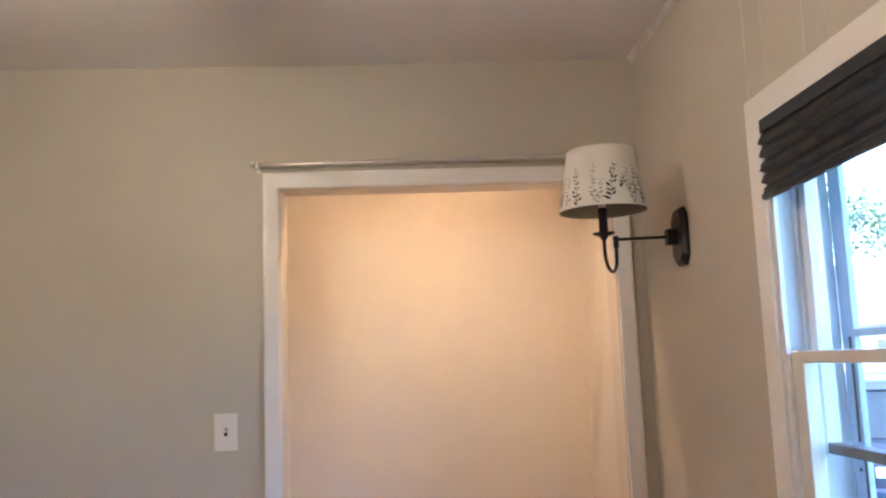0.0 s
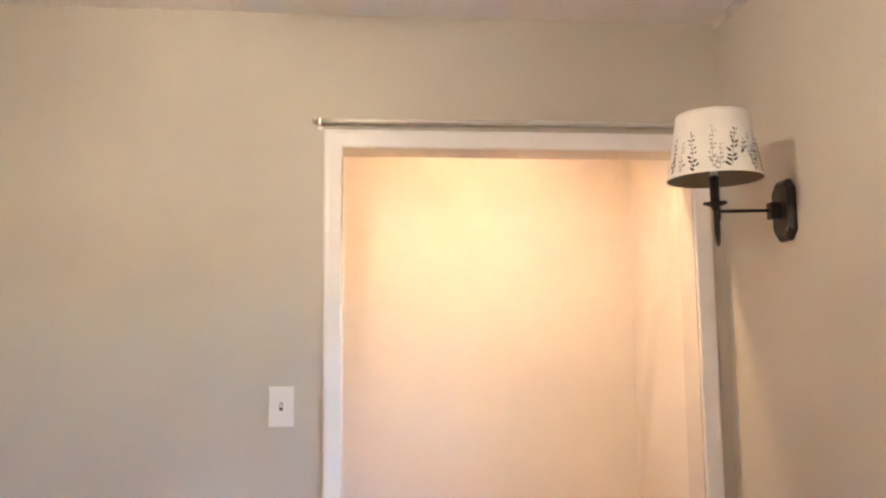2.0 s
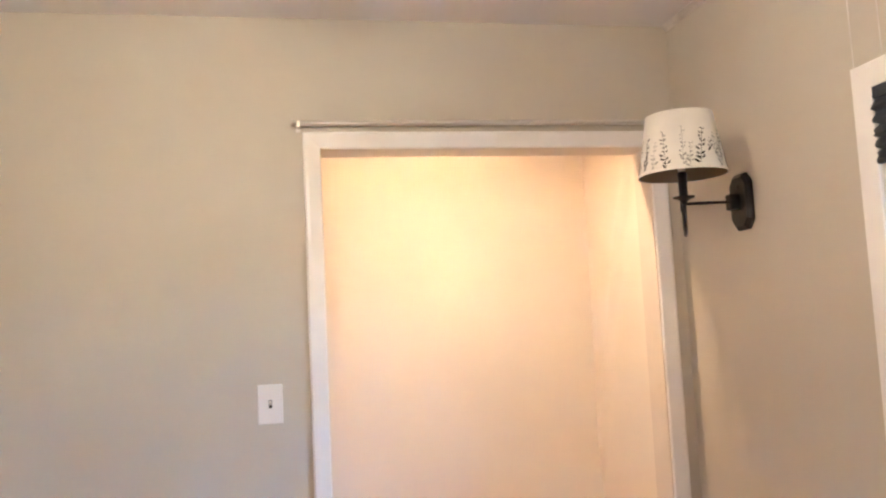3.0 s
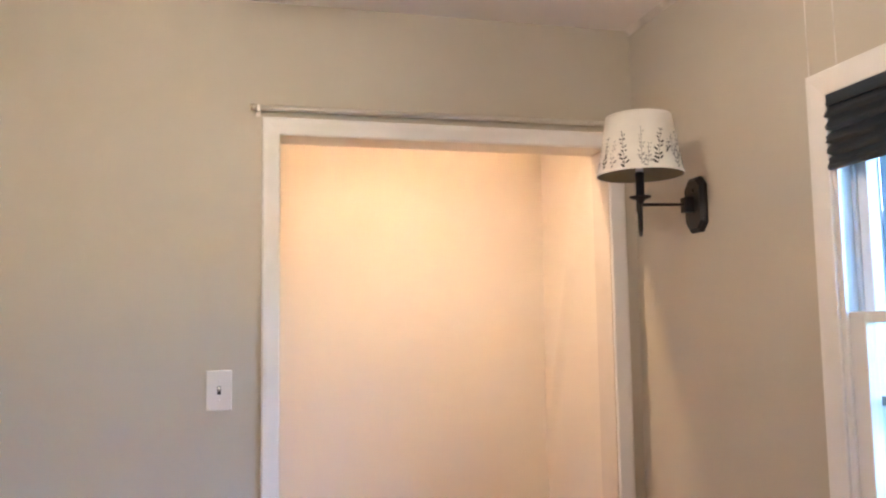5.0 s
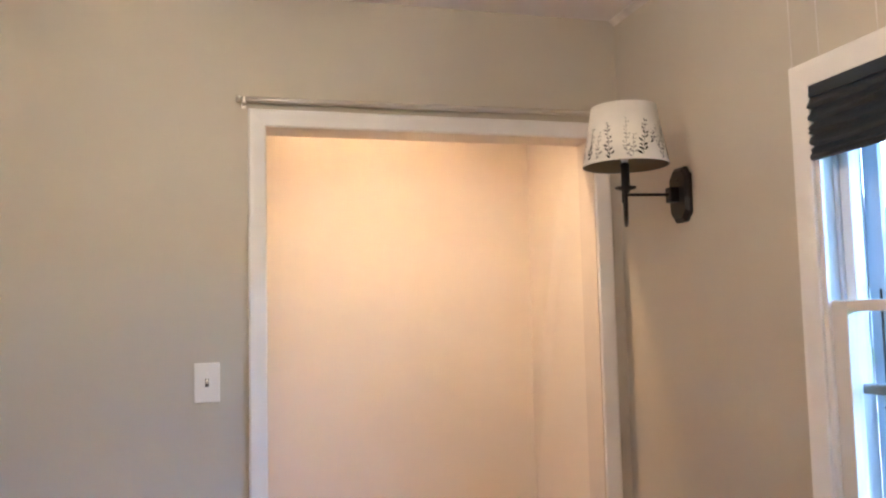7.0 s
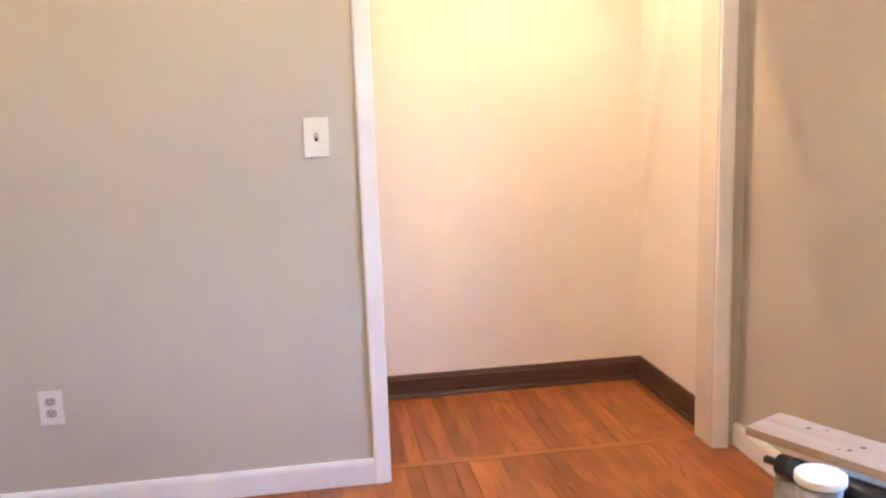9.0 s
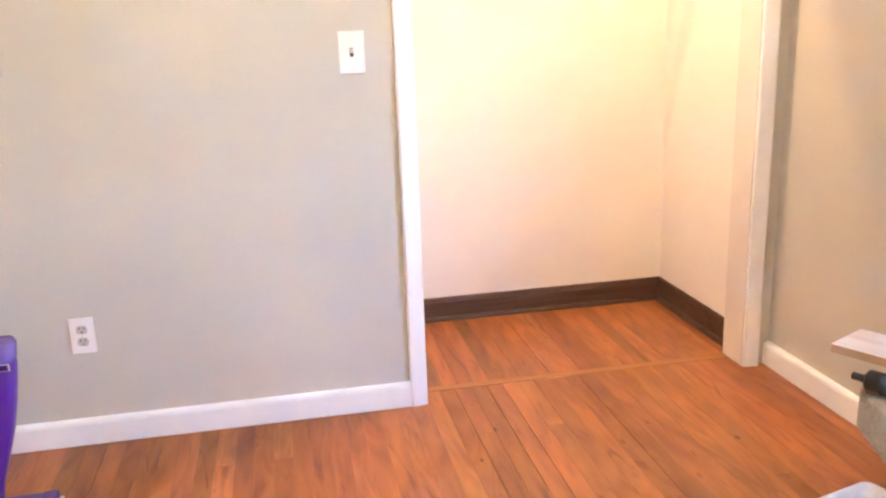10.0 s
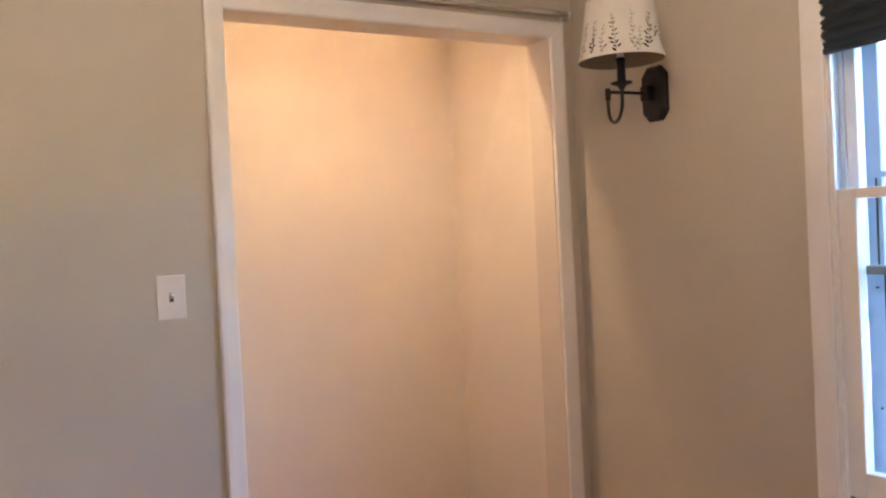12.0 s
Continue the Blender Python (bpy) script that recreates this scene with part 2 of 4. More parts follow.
STORM_METAL = material("pale_blue_grey_storm_paint", (0.47, 0.56, 0.68), 0.42, metal=0.1, vary=0.08, scale=9, fine=120, bump=0.08)
STORM_DARK = material("black_glazing_gasket", (0.03, 0.03, 0.032), 0.6, vary=0.2, scale=40, fine=200, bump=0.1)
RAIL_GREY = material("grey_rail_paint", (0.20, 0.21, 0.21), 0.55, vary=0.2, scale=14, fine=140, bump=0.2)
TRACK_DARK = material("worn_sash_track", (0.06, 0.046, 0.038), 0.7, vary=0.4, scale=9, fine=90, bump=0.3)
# the pale blue of sky light on the jambs is put into their colour
WINDOW_JAMB = material("skylit_jamb_paint", (0.60, 0.64, 0.68), 0.4, vary=0.05, scale=8, fine=90, bump=0.1)
PANE = glass("window_glass")
OAK = strip_oak("amber_strip_flooring", (0.19, 0.056, 0.014), (0.31, 0.106, 0.027), (0.42, 0.160, 0.043))
STRIP = wood("threshold_strip_wood", ((0.26, 0.10, 0.028), (0.36, 0.15, 0.042), (0.43, 0.19, 0.06)), 0.36, 0.05, "x", 1.0, coat=0.1)
DARK_WOOD = wood("dark_stained_baseboard", ((0.055, 0.030, 0.020), (0.082, 0.046, 0.031), (0.105, 0.062, 0.043)), 0.42, 0.1, "x", 0.8)
PINE = wood("raw_pine_board", ((0.33, 0.21, 0.125), (0.40, 0.27, 0.17), (0.44, 0.31, 0.205)), 0.65, 0.04, "y", 0.7)
POST_WOOD = wood("tan_post_wood", ((0.25, 0.13, 0.06), (0.38, 0.21, 0.10), (0.46, 0.27, 0.14)), 0.55, 0.04, "z", 0.8)
KNOT = material("pine_knot", (0.16, 0.07, 0.035), 0.6, vary=0.3, scale=120, fine=300, bump=0.1)
CARPET = material("grey_carpet_pile", (0.36, 0.325, 0.285), 0.95, vary=0.12, scale=14, fine=380, bump=0.9)
PILE = material("pale_carpet_tips", (0.42, 0.39, 0.35), 0.95, vary=0.12, scale=40, fine=300, bump=0.0)
BLACK_PLASTIC = material("black_plastic", (0.016, 0.018, 0.023), 0.3, vary=0.2, scale=30, fine=200, bump=0.05)
TUB_GREY = material("printed_tub_wrap", (0.22, 0.23, 0.27), 0.35, vary=0.4, scale=40, fine=200, bump=0.03, other=(0.55, 0.56, 0.6))
PURPLE = material("purple_plastic", (0.085, 0.022, 0.27), 0.32, vary=0.05, scale=4, fine=12, bump=0.0)
PURPLE_DARK = material("dark_plum_plastic", (0.045, 0.014, 0.10), 0.4, vary=0.06, scale=8, fine=60, bump=0.0)
PURPLE_PALE = material("translucent_lilac_plastic", (0.15, 0.10, 0.32), 0.25, vary=0.08, scale=12, fine=200, bump=0.03)
SILVER = material("satin_aluminium_pole", (0.62, 0.61, 0.59), 0.34, metal=0.8, vary=0.05, scale=12, fine=200, bump=0.0, spread=(1, 1, 0.1))
GREY_PLASTIC = material("grey_plastic", (0.27, 0.26, 0.26), 0.35, vary=0.06, scale=12, fine=200, bump=0.03)
PAD_WHITE = material("used_mop_pad", (0.72, 0.68, 0.56), 0.95, vary=0.15, scale=18, fine=260, bump=0.5)
TRAY_WHITE = material("paint_smeared_tray", (0.80, 0.79, 0.77), 0.4, vary=0.06, scale=22, fine=60, bump=0.25, other=(0.60, 0.585, 0.55))
YELLOW = material("yellow_foam", (0.55, 0.47, 0.10), 0.7, vary=0.15, scale=30, fine=300, bump=0.2)
PAPER = material("white_tissue", (0.80, 0.79, 0.77), 0.85, vary=0.05, scale=30, fine=200, bump=0.3)
BRASS = material("aged_brass", (0.42, 0.30, 0.14), 0.35, metal=1.0, vary=0.15, scale=30, fine=200, bump=0.05)
FAN_WHITE = material("white_fan_blade", (0.76, 0.72, 0.66), 0.5, vary=0.05, scale=6, fine=120, bump=0.05)
PORCELAIN = material("glazed_porcelain", (0.82, 0.80, 0.76), 0.15, vary=0.02, scale=12, fine=200, bump=0.02)
FAN_LIGHT = glowing("lit_opal_glass", (1.0, 0.77, 0.50), FAN_GLOW)
FAN_BULB_LIGHT = glowing("lit_frosted_bulb", (1.0, 0.77, 0.50), FAN_BULB_GLOW)
BULB_LIGHT = glowing("lit_lamp_filament", (1.0, 0.62, 0.30), BULB_GLOW)
GRASS = material("lawn_grass", (0.05, 0.12, 0.025), 0.9, spec=0.2, vary=0.3, scale=0.7, fine=14, bump=0.6, other=(0.035, 0.08, 0.018))
ASPHALT = material("pale_asphalt", (0.14, 0.14, 0.145), 0.85, vary=0.12, scale=0.5, fine=30, bump=0.4)
CONCRETE = material("sun_bleached_concrete", (0.36, 0.35, 0.335), 0.85, vary=0.1, scale=1.2, fine=30, bump=0.3)
SIDING = material("white_lap_siding", (0.72, 0.73, 0.73), 0.6, vary=0.04, scale=0.8, fine=9, bump=0.1)
SHINGLE = material("grey_roof_shingle", (0.115, 0.108, 0.122), 0.85, vary=0.2, scale=1.5, fine=8, bump=0.5)
FAR_GLASS = material("dark_window_glass", (0.05, 0.065, 0.075), 0.12, vary=0.2, scale=1.0, fine=6, bump=0.02)
CAR_PAINT = material("dark_blue_car_paint", (0.020, 0.032, 0.070), 0.22, vary=0.08, scale=2, fine=40, bump=0.0, coat=0.6)
TAIL_RED = material("red_lamp_plastic", (0.35, 0.02, 0.02), 0.2, vary=0.1, scale=20, fine=80, bump=0.0)
BARK = material("tree_bark", (0.13, 0.10, 0.075), 0.9, vary=0.3, scale=5, fine=30, bump=0.8, spread=(1, 1, 0.3))
LEAF = material("tree_leaf", (0.075, 0.15, 0.035), 0.6, vary=0.4, scale=0.9, fine=9, bump=0.1, other=(0.04, 0.09, 0.02))
BRICK_OUT = material("outer_clapboard", (0.55, 0.57, 0.60), 0.7, vary=0.06, scale=2, fine=30, bump=0.15)


# ---- mesh helpers ----
def box(bm, x0, y0, z0, x1, y1, z1, bevel=0.0, segs=2):
    vs = bmesh.ops.create_cube(bm, size=1.0)["verts"]
    for v in vs:
        v.co = Vector((x0 + (v.co.x + 0.5) * (x1 - x0), y0 + (v.co.y + 0.5) * (y1 - y0), z0 + (v.co.z + 0.5) * (z1 - z0)))
    if bevel:
        es = {e for v in vs for e in v.link_edges}
        bmesh.ops.bevel(bm, geom=list(es), offset=bevel, segments=segs, affect="EDGES", profile=0.5)
    return bm


def ring_surface(bm, rings, cap=True, closed=False):
    """Skin over a row of rings of points, each ring the same count."""
    rows = [[bm.verts.new(p) for p in ring] for ring in rings]
    n = len(rows[0])
    pairs = list(zip(rows, rows[1:])) + ([(rows[-1], rows[0])] if closed else [])
    for a, b in pairs:
        for k in range(n):
            f = bm.faces.new((a[k], a[(k + 1) % n], b[(k + 1) % n], b[k]))
            f.smooth = True
    if cap and not closed:
        bm.faces.new(list(reversed(rows[0])))
        bm.faces.new(rows[-1])
    return bm


def lathe(bm, profile, segs=24, at=(0, 0, 0), cap=True):
    rings = [[(at[0] + r * math.cos(2 * math.pi * k / segs), at[1] + r * math.sin(2 * math.pi * k / segs), at[2] + z) for k in range(segs)] for r, z in profile]
    return ring_surface(bm, rings, cap)


def tube(bm, pts, r, segs=12, cap=True):
    """A round bar along points; r is one radius, or one for each point."""
    pts = [Vector(p) for p in pts]
    rs = r if isinstance(r, (list, tuple)) else [r] * len(pts)
    side = None
    rings = []
    for k, p in enumerate(pts):
        d = (pts[min(k + 1, len(pts) - 1)] - pts[max(k - 1, 0)]).normalized()
        if side is None:
            side = d.orthogonal().normalized()
        side = (side - d * side.dot(d)).normalized()
        up = d.cross(side)
        rings.append([p + rs[k] * (side * math.cos(2 * math.pi * j / segs) + up * math.sin(2 * math.pi * j / segs)) for j in range(segs)])
    return ring_surface(bm, rings, cap)


def extrude_poly(bm, poly, a, b, place):
    """A prism: 2D outline poly, from a to b along the third axis; place(u, v, w) gives the point."""
    lo = [bm.verts.new(place(u, v, a)) for u, v in poly]
    hi = [bm.verts.new(place(u, v, b)) for u, v in poly]
    n = len(poly)
    for k in range(n):
        bm.faces.new((lo[k], lo[(k + 1) % n], hi[(k + 1) % n], hi[k]))
    bm.faces.new(list(reversed(lo)))
    bm.faces.new(hi)
    return bm


def mesh_of(name, bm, mat, smooth=False):
    bmesh.ops.recalc_face_normals(bm, faces=bm.faces[:])
    me = bpy.data.meshes.new(name)
    if smooth:
        for f in bm.faces:
            f.smooth = True
    bm.to_mesh(me)
    bm.free()
    me.materials.append(mat)
    return me


def part(name, bm, mat, parent, label="", smooth=False):
    ob = new(name, mesh_of(name, bm, mat, smooth))
    ob.parent = parent
    return tagged(ob, label)


def solid(name, bm, mat, label="", category="", kind="", at=(0, 0, 0), turn=0.0, smooth=False, group=""):
    ob = new(name, mesh_of(name, bm, mat, smooth))
    ob.matrix_basis = pose(*at, 0, 0, turn)
    return tagged(ob, label, category, group, kind)


def thing(name, at, label, category, turn=0.0, kind="", group=""):
    ob = new(name)
    ob.matrix_basis = pose(*at, 0, 0, turn)
    return tagged(ob, label, category, group, kind)


def B():
    return bmesh.new()


# ---- shell of the room and the closet ----
bm = B()
box(bm, ROOM_X - 0.12, ROOM_Y - 0.12, -0.6, 0.14, WALL, -0.012)
box(bm, CLOSET_L - 0.1, WALL, -0.6, 0.14, CLOSET_D + 0.1, -0.012)
floor = solid("floor", bm, DARK_WOOD, "amber varnished strip wood floor with worn joints", "floor", "structure")

bm = B()
box(bm, ROOM_X, 0, 0, OPEN_L - 0.015, WALL, CEIL)
box(bm, OPEN_L - 0.015, 0, OPEN_H + 0.015, OPEN_R + 0.015, WALL, CEIL)
box(bm, OPEN_R + 0.015, 0, 0, 0.0, WALL, CEIL)
solid("wall_front", bm, WALL_PAINT, "greige painted plaster wall with a wide closet opening", "wall", "structure")

bm = B()
T = 0.14
box(bm, 0, WIN_N + 0.012, -0.012, T, WALL, CEIL)
box(bm, 0, ROOM_Y, -0.012, T, WIN_S - 0.012, CEIL)
box(bm, 0, WIN_S - 0.012, WIN_T + 0.012, T, WIN_N + 0.012, CEIL)
box(bm, 0, WIN_S - 0.012, -0.012, T, WIN_N + 0.012, WIN_B - 0.012)
wall_right = solid("wall_right", bm, WALL_PAINT, "greige painted panelled wall with a sash window", "wall", "structure")
for y in (-0.962, -1.062, -1.252, -1.345, -1.53, -1.66, -1.79, -1.93, -2.02):
    bm = B()
    lo = WIN_T + 0.06 if -2.13 < y < -0.97 else 0.09
    if y == -0.962:
        lo = WIN_T + 0.062
    tube(bm, [(0.0006, y + 0.0015 * math.sin(z * 9), z) for z in np.linspace(lo, CEIL - 0.02, 9)], 0.0024, 6)
    part("panel_seam", bm, SEAM_WHITE, wall_right, "thin raised pale seam between wall panels")

solid("wall_left", box(B(), ROOM_X - 0.12, ROOM_Y, -0.012, ROOM_X, WALL, CEIL), WALL_PAINT, "greige painted plain wall", "wall", "structure")
solid("wall_back", box(B(), ROOM_X - 0.12, ROOM_Y - 0.12, -0.012, T, ROOM_Y, CEIL), WALL_PAINT, "greige painted plain wall", "wall", "structure")
bm = B()
box(bm, ROOM_X - 0.12, ROOM_Y - 0.12, CEIL, T, WALL, CEIL + 0.1)
box(bm, CLOSET_L - 0.1, WALL, CEIL, T, CLOSET_D + 0.1, CEIL + 0.1)
solid("ceiling", bm, CEILING_PAINT, "flat off-white painted ceiling", "ceiling", "structure")
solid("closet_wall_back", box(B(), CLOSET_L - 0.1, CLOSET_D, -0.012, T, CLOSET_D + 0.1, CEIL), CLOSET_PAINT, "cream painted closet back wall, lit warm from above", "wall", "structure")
bm = box(B(), CLOSET_R, WALL, -0.012, T, CLOSET_D, CEIL)


def streak_ridge(y, z):
    """How far the side wall is pushed out to draw a light streak: a slanting ridge, steep towards the opening and flat
    towards the corner.
    """
    off = y - (0.30 + (2.05 - z) * 0.383)
    tall = min(1.0, max(0.0, (2.15 - z) / 0.4)) * min(1.0, max(0.0, (z - 0.55) / 0.6))
    rise = 1 / (1 + math.exp(-off / 0.008)) * math.exp(-max(0.0, off) / 0.10)
    return 0.034 * tall * rise


# wall skin with the added ridge that imitates a slanting streak of light
ys, zs = np.linspace(WALL + 0.004, CLOSET_D, 70), np.linspace(0.0, CEIL, 60)
rows = [[bm.verts.new((CLOSET_R - 0.0005 - streak_ridge(y, z), y, z)) for y in ys] for z in zs]
for r0, r1 in zip(rows, rows[1:]):
    for k in range(len(ys) - 1):
        bm.faces.new((r0[k], r0[k + 1], r1[k + 1], r1[k])).smooth = True
solid("closet_wall_right", bm, CLOSET_PAINT, "cream painted closet side wall with an added ridge that draws a light streak", "wall", "structure")
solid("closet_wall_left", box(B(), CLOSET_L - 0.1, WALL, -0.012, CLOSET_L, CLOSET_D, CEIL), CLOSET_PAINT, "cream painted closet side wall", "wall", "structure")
bm = B()
box(bm, CLOSET_L, WALL, 0, OPEN_L - 0.015, WALL + 0.004, CEIL)
box(bm, OPEN_L - 0.015, WALL, OPEN_H + 0.015, OPEN_R + 0.015, WALL + 0.004, CEIL)
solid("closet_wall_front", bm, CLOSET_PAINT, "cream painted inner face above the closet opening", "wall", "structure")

# ceiling moulding along the window wall
poly = [(0, 0), (-0.020, 0), (-0.020, -0.004), (-0.015, -0.008), (-0.009, -0.013), (-0.005, -0.019), (0, -0.020)]
solid("ceiling_trim", extrude_poly(B(), poly, ROOM_Y, -0.001, lambda u, v, w: (u, w, CEIL + v)), SEAM_WHITE, "narrow white painted cove moulding under the ceiling", "moulding", "structure")

# ---- closet opening: jambs and casing ----
jamb = thing("door_jamb", (0, 0, 0), "cream painted lining of the closet opening", "door frame", kind="structure")
part("jamb_side", box(B(), OPEN_L - 0.015, -0.001, 0, OPEN_L, WALL + 0.004, OPEN_H + 0.015, 0.0015), JAMB_PAINT, jamb)
part("jamb_side", box(B(), OPEN_R, -0.001, 0, OPEN_R + 0.015, WALL + 0.004, OPEN_H + 0.015, 0.0015), JAMB_PAINT, jamb)
part("jamb_head", box(B(), OPEN_L, -0.001, OPEN_H, OPEN_R, WALL + 0.004, OPEN_H + 0.015, 0.0015), JAMB_PAINT, jamb)

CAS = [(0.0, 0.0), (0.0, 0.011), (0.004, 0.014), (0.016, 0.016), (0.040, 0.020), (0.050, 0.020), (0.0555, 0.017), (0.057, 0.012), (0.057, 0.0)]  # across from the inner edge, and how proud


def mitred(bm, inner, spread, points, out):
    """Casing legs between corner points, mitred: points are inner corners, out the way each corner spreads per metre of width."""
    rings = []
    for p, o in zip(points, out):
        rings.append([inner(p[0] + o[0] * a, p[1] + o[1] * a, d) for a, d in spread])
    return ring_surface(bm, rings)


def casing_leg(name, parent, mat, place, a, b, oa, ob, spread=CAS):
    bm = mitred(B(), place, spread, (a, b), (oa, ob))
    for f in bm.faces:
        f.smooth = False
    return part(name, bm, mat, parent)


cas = thing("door_casing", (0, 0, 0), "white painted mitred wood casing round the closet opening", "trim", kind="structure")
front = lambda u, v, d: (u, -d - 0.001, v)
IL, IR, IT = OPEN_L - 0.002, OPEN_R + 0.004, OPEN_H + 0.001
casing_leg("casing_side", cas, TRIM_WHITE, front, (IL, 0.0), (IL, IT), (-1, 0), (-1, 1))
casing_leg("casing_head", cas, TRIM_WHITE, front, (IL, IT), (IR, IT), (-1, 1), (1, 1))
casing_leg("casing_side", cas, TRIM_WHITE, front, (IR, IT), (IR, 0.0), (1, 1), (1, 0))

# ---- baseboards ----
BASE = [(0, 0.0025), (0.022, 0.0025), (0.022, 0.072), (0.019, 0.081), (0.012, 0.086), (0, 0.087)]
solid("baseboard_front", extrude_poly(B(), BASE, ROOM_X, IL - 0.0572, lambda u, v, w: (w, -u, v)), TRIM_WHITE, "white painted wood baseboard with a dark gap at the floor", "baseboard", "structure")
solid("baseboard_right", extrude_poly(B(), BASE, ROOM_Y, -0.001, lambda u, v, w: (-u, w, v)), TRIM_WHITE, "white painted wood baseboard", "baseboard", "structure")
solid("baseboard_left", extrude_poly(B(), BASE, ROOM_Y, -0.0225, lambda u, v, w: (ROOM_X + u, w, v)), TRIM_WHITE, "white painted wood baseboard", "baseboard", "structure")
solid("baseboard_back", extrude_poly(B(), BASE, ROOM_X + 0.0225, -0.0225, lambda u, v, w: (w, ROOM_Y + u, v)), TRIM_WHITE, "white painted wood baseboard", "baseboard", "structure")
DBASE = [(0, 0.012), (0.015, 0.012), (0.015, 0.080), (0.012, 0.088), (0.012, 0.096), (0.008, 0.101), (0, 0.102)]
SHOE = [(0.0, 0.0)] + [(0.016 * math.sin(a), 0.018 * math.cos(a)) for a in np.linspace(0, math.pi / 2, 6)]
for nm, lo, hi, put in (("closet_baseboard_back", CLOSET_L, CLOSET_R, lambda u, v, w: (w, CLOSET_D - u, v)),
                        ("closet_baseboard_right", WALL + 0.004, CLOSET_D - 0.0155, lambda u, v, w: (CLOSET_R - u, w, v)),
                        ("closet_baseboard_left", WALL + 0.004, CLOSET_D - 0.0155, lambda u, v, w: (CLOSET_L + u, w, v))):
    bb = thing(nm, (0, 0, 0), "dark brown stained wood baseboard, scuffed", "baseboard", kind="structure")
    part("board", extrude_poly(B(), DBASE, lo, hi, put), DARK_WOOD, bb)
    part("shoe_moulding", extrude_poly(B(), [(u + 0.0152, v) for u, v in SHOE], lo, hi - (0.0 if "back" in nm else 0.017), put), DARK_WOOD, bb)

# ---- window ----
win = thing("window_1", (0, 0, 0), "white painted double-hung window, lower sash partly raised", "window", kind="structure")
side = lambda u, v, d: (-d - 0.001, u, v)
WN, WS, WT = WIN_N, WIN_S, WIN_T
WCAS = [(0.0, 0.0), (0.0, 0.010), (0.003, 0.012), (0.012, 0.013), (0.044, 0.019), (0.056, 0.019), (0.0605, 0.016), (0.062, 0.010), (0.062, 0.0)]
casing_leg("casing_side", win, TRIM_WHITE, side, (WN, WIN_B), (WN, WT), (1, 0), (1, 1), WCAS)
casing_leg("casing_head", win, TRIM_WHITE, side, (WN, WT), (WS, WT), (1, 1), (-1, 1), WCAS)
casing_leg("casing_side", win, TRIM_WHITE, side, (WS, WT), (WS, WIN_B), (-1, 1), (-1, 0), WCAS)
part("window_sill", box(B(), -0.045, WS - 0.09, WIN_B - 0.024, 0.14, WN + 0.09, WIN_B, 0.004), TRIM_WHITE, win, "white painted inner sill board")
part("apron", box(B(), -0.016, WS - 0.06, WIN_B - 0.09, 0.0, WN + 0.06, WIN_B - 0.025, 0.003), TRIM_WHITE, win)
for y0, y1 in ((WN, WN + 0.012), (WS - 0.012, WS)):
    part("jamb_side", box(B(), -0.001, y0, WIN_B, 0.1346, y1, WT + 0.012), WINDOW_JAMB, win)
part("jamb_head", box(B(), -0.001, WS, WT, 0.1346, WN, WT + 0.012), WINDOW_JAMB, win)
for s, y in ((1, WN), (-1, WS)):
    a, b = sorted((y, y - s * 0.016))
    part("stop_bead", box(B(), -0.004, a, WIN_B, 0.009, b, WT, 0.003), TRIM_WHITE, win)
    a, b = sorted((y, y - s * 0.012))
    part("parting_bead", box(B(), 0.048, a, WIN_B, 0.058, b, WT, 0.002), WINDOW_JAMB, win)
    part("sash_track", box(B(), 0.0135, *sorted((y - s * 0.0005, y - s * 0.003))[:1], WIN_B + 0.001, 0.046, sorted((y - s * 0.0005, y - s * 0.003))[1], 0.585), TRACK_DARK, win, "worn dark bare wood track below the raised sash")


def sash(x, t, y0, y1, z0, z1, stile, top, bottom, mat, bottom_mat=None, name="sash"):
    s = part(name, box(B(), x, y1 - stile, z0, x + t, y1, z1, 0.003), mat, win)
    part("stile", box(B(), x, y0, z0, x + t, y0 + stile, z1, 0.003), mat, s)
    part("top_rail", box(B(), x + 0.0006, y0 + stile, z1 - top, x + t - 0.0006, y1 - stile, z1 - 0.0006, 0.003), mat, s)
    part("bottom_rail", box(B(), x + 0.0006, y0 + stile, z0 + 0.0006, x + t - 0.0006, y1 - stile, z0 + bottom, 0.003), bottom_mat or mat, s)
    g = part("pane", box(B(), x + t * 0.55, y0 + stile - 0.004, z0 + bottom - 0.004, x + t * 0.55 + 0.003, y1 - stile + 0.004, z1 - top + 0.004), PANE, s)
    g.visible_shadow = False
    return s


sash(0.0095, 0.034, WS + 0.004, WN - 0.004, 0.587, 1.382, 0.058, 0.027, 0.070, TRIM_WHITE, name="lower_sash")
sash(0.0584, 0.034, WS + 0.0005, WN - 0.0005, 1.158, WT - 0.002, 0.040, 0.045, 0.024, TRIM_WHITE, RAIL_GREY, name="upper_sash")
storm = part("storm_frame", box(B(), 0.135, WN - 0.052, WIN_B, 0.150, WN, WT, 0.002), STORM_METAL, win, "aluminium storm window frame")
part("storm_stile", box(B(), 0.135, WS, WIN_B, 0.150, WS + 0.052, WT, 0.002), STORM_METAL, storm)
part("storm_head", box(B(), 0.1352, WS + 0.052, WT - 0.03, 0.1498, WN - 0.052, WT), STORM_METAL, storm)
part("storm_rail", box(B(), 0.132, WS + 0.052, 1.408, 0.152, WN - 0.052, 1.425, 0.002), STORM_METAL, storm)
part("storm_rail", box(B(), 0.132, WS + 0.052, 0.650, 0.152, WN - 0.052, 0.690, 0.002), STORM_METAL, storm)
part("storm_rail", box(B(), 0.136, WS + 0.052, 0.610, 0.150, WN - 0.052, 0.628, 0.002), STORM_METAL, storm)
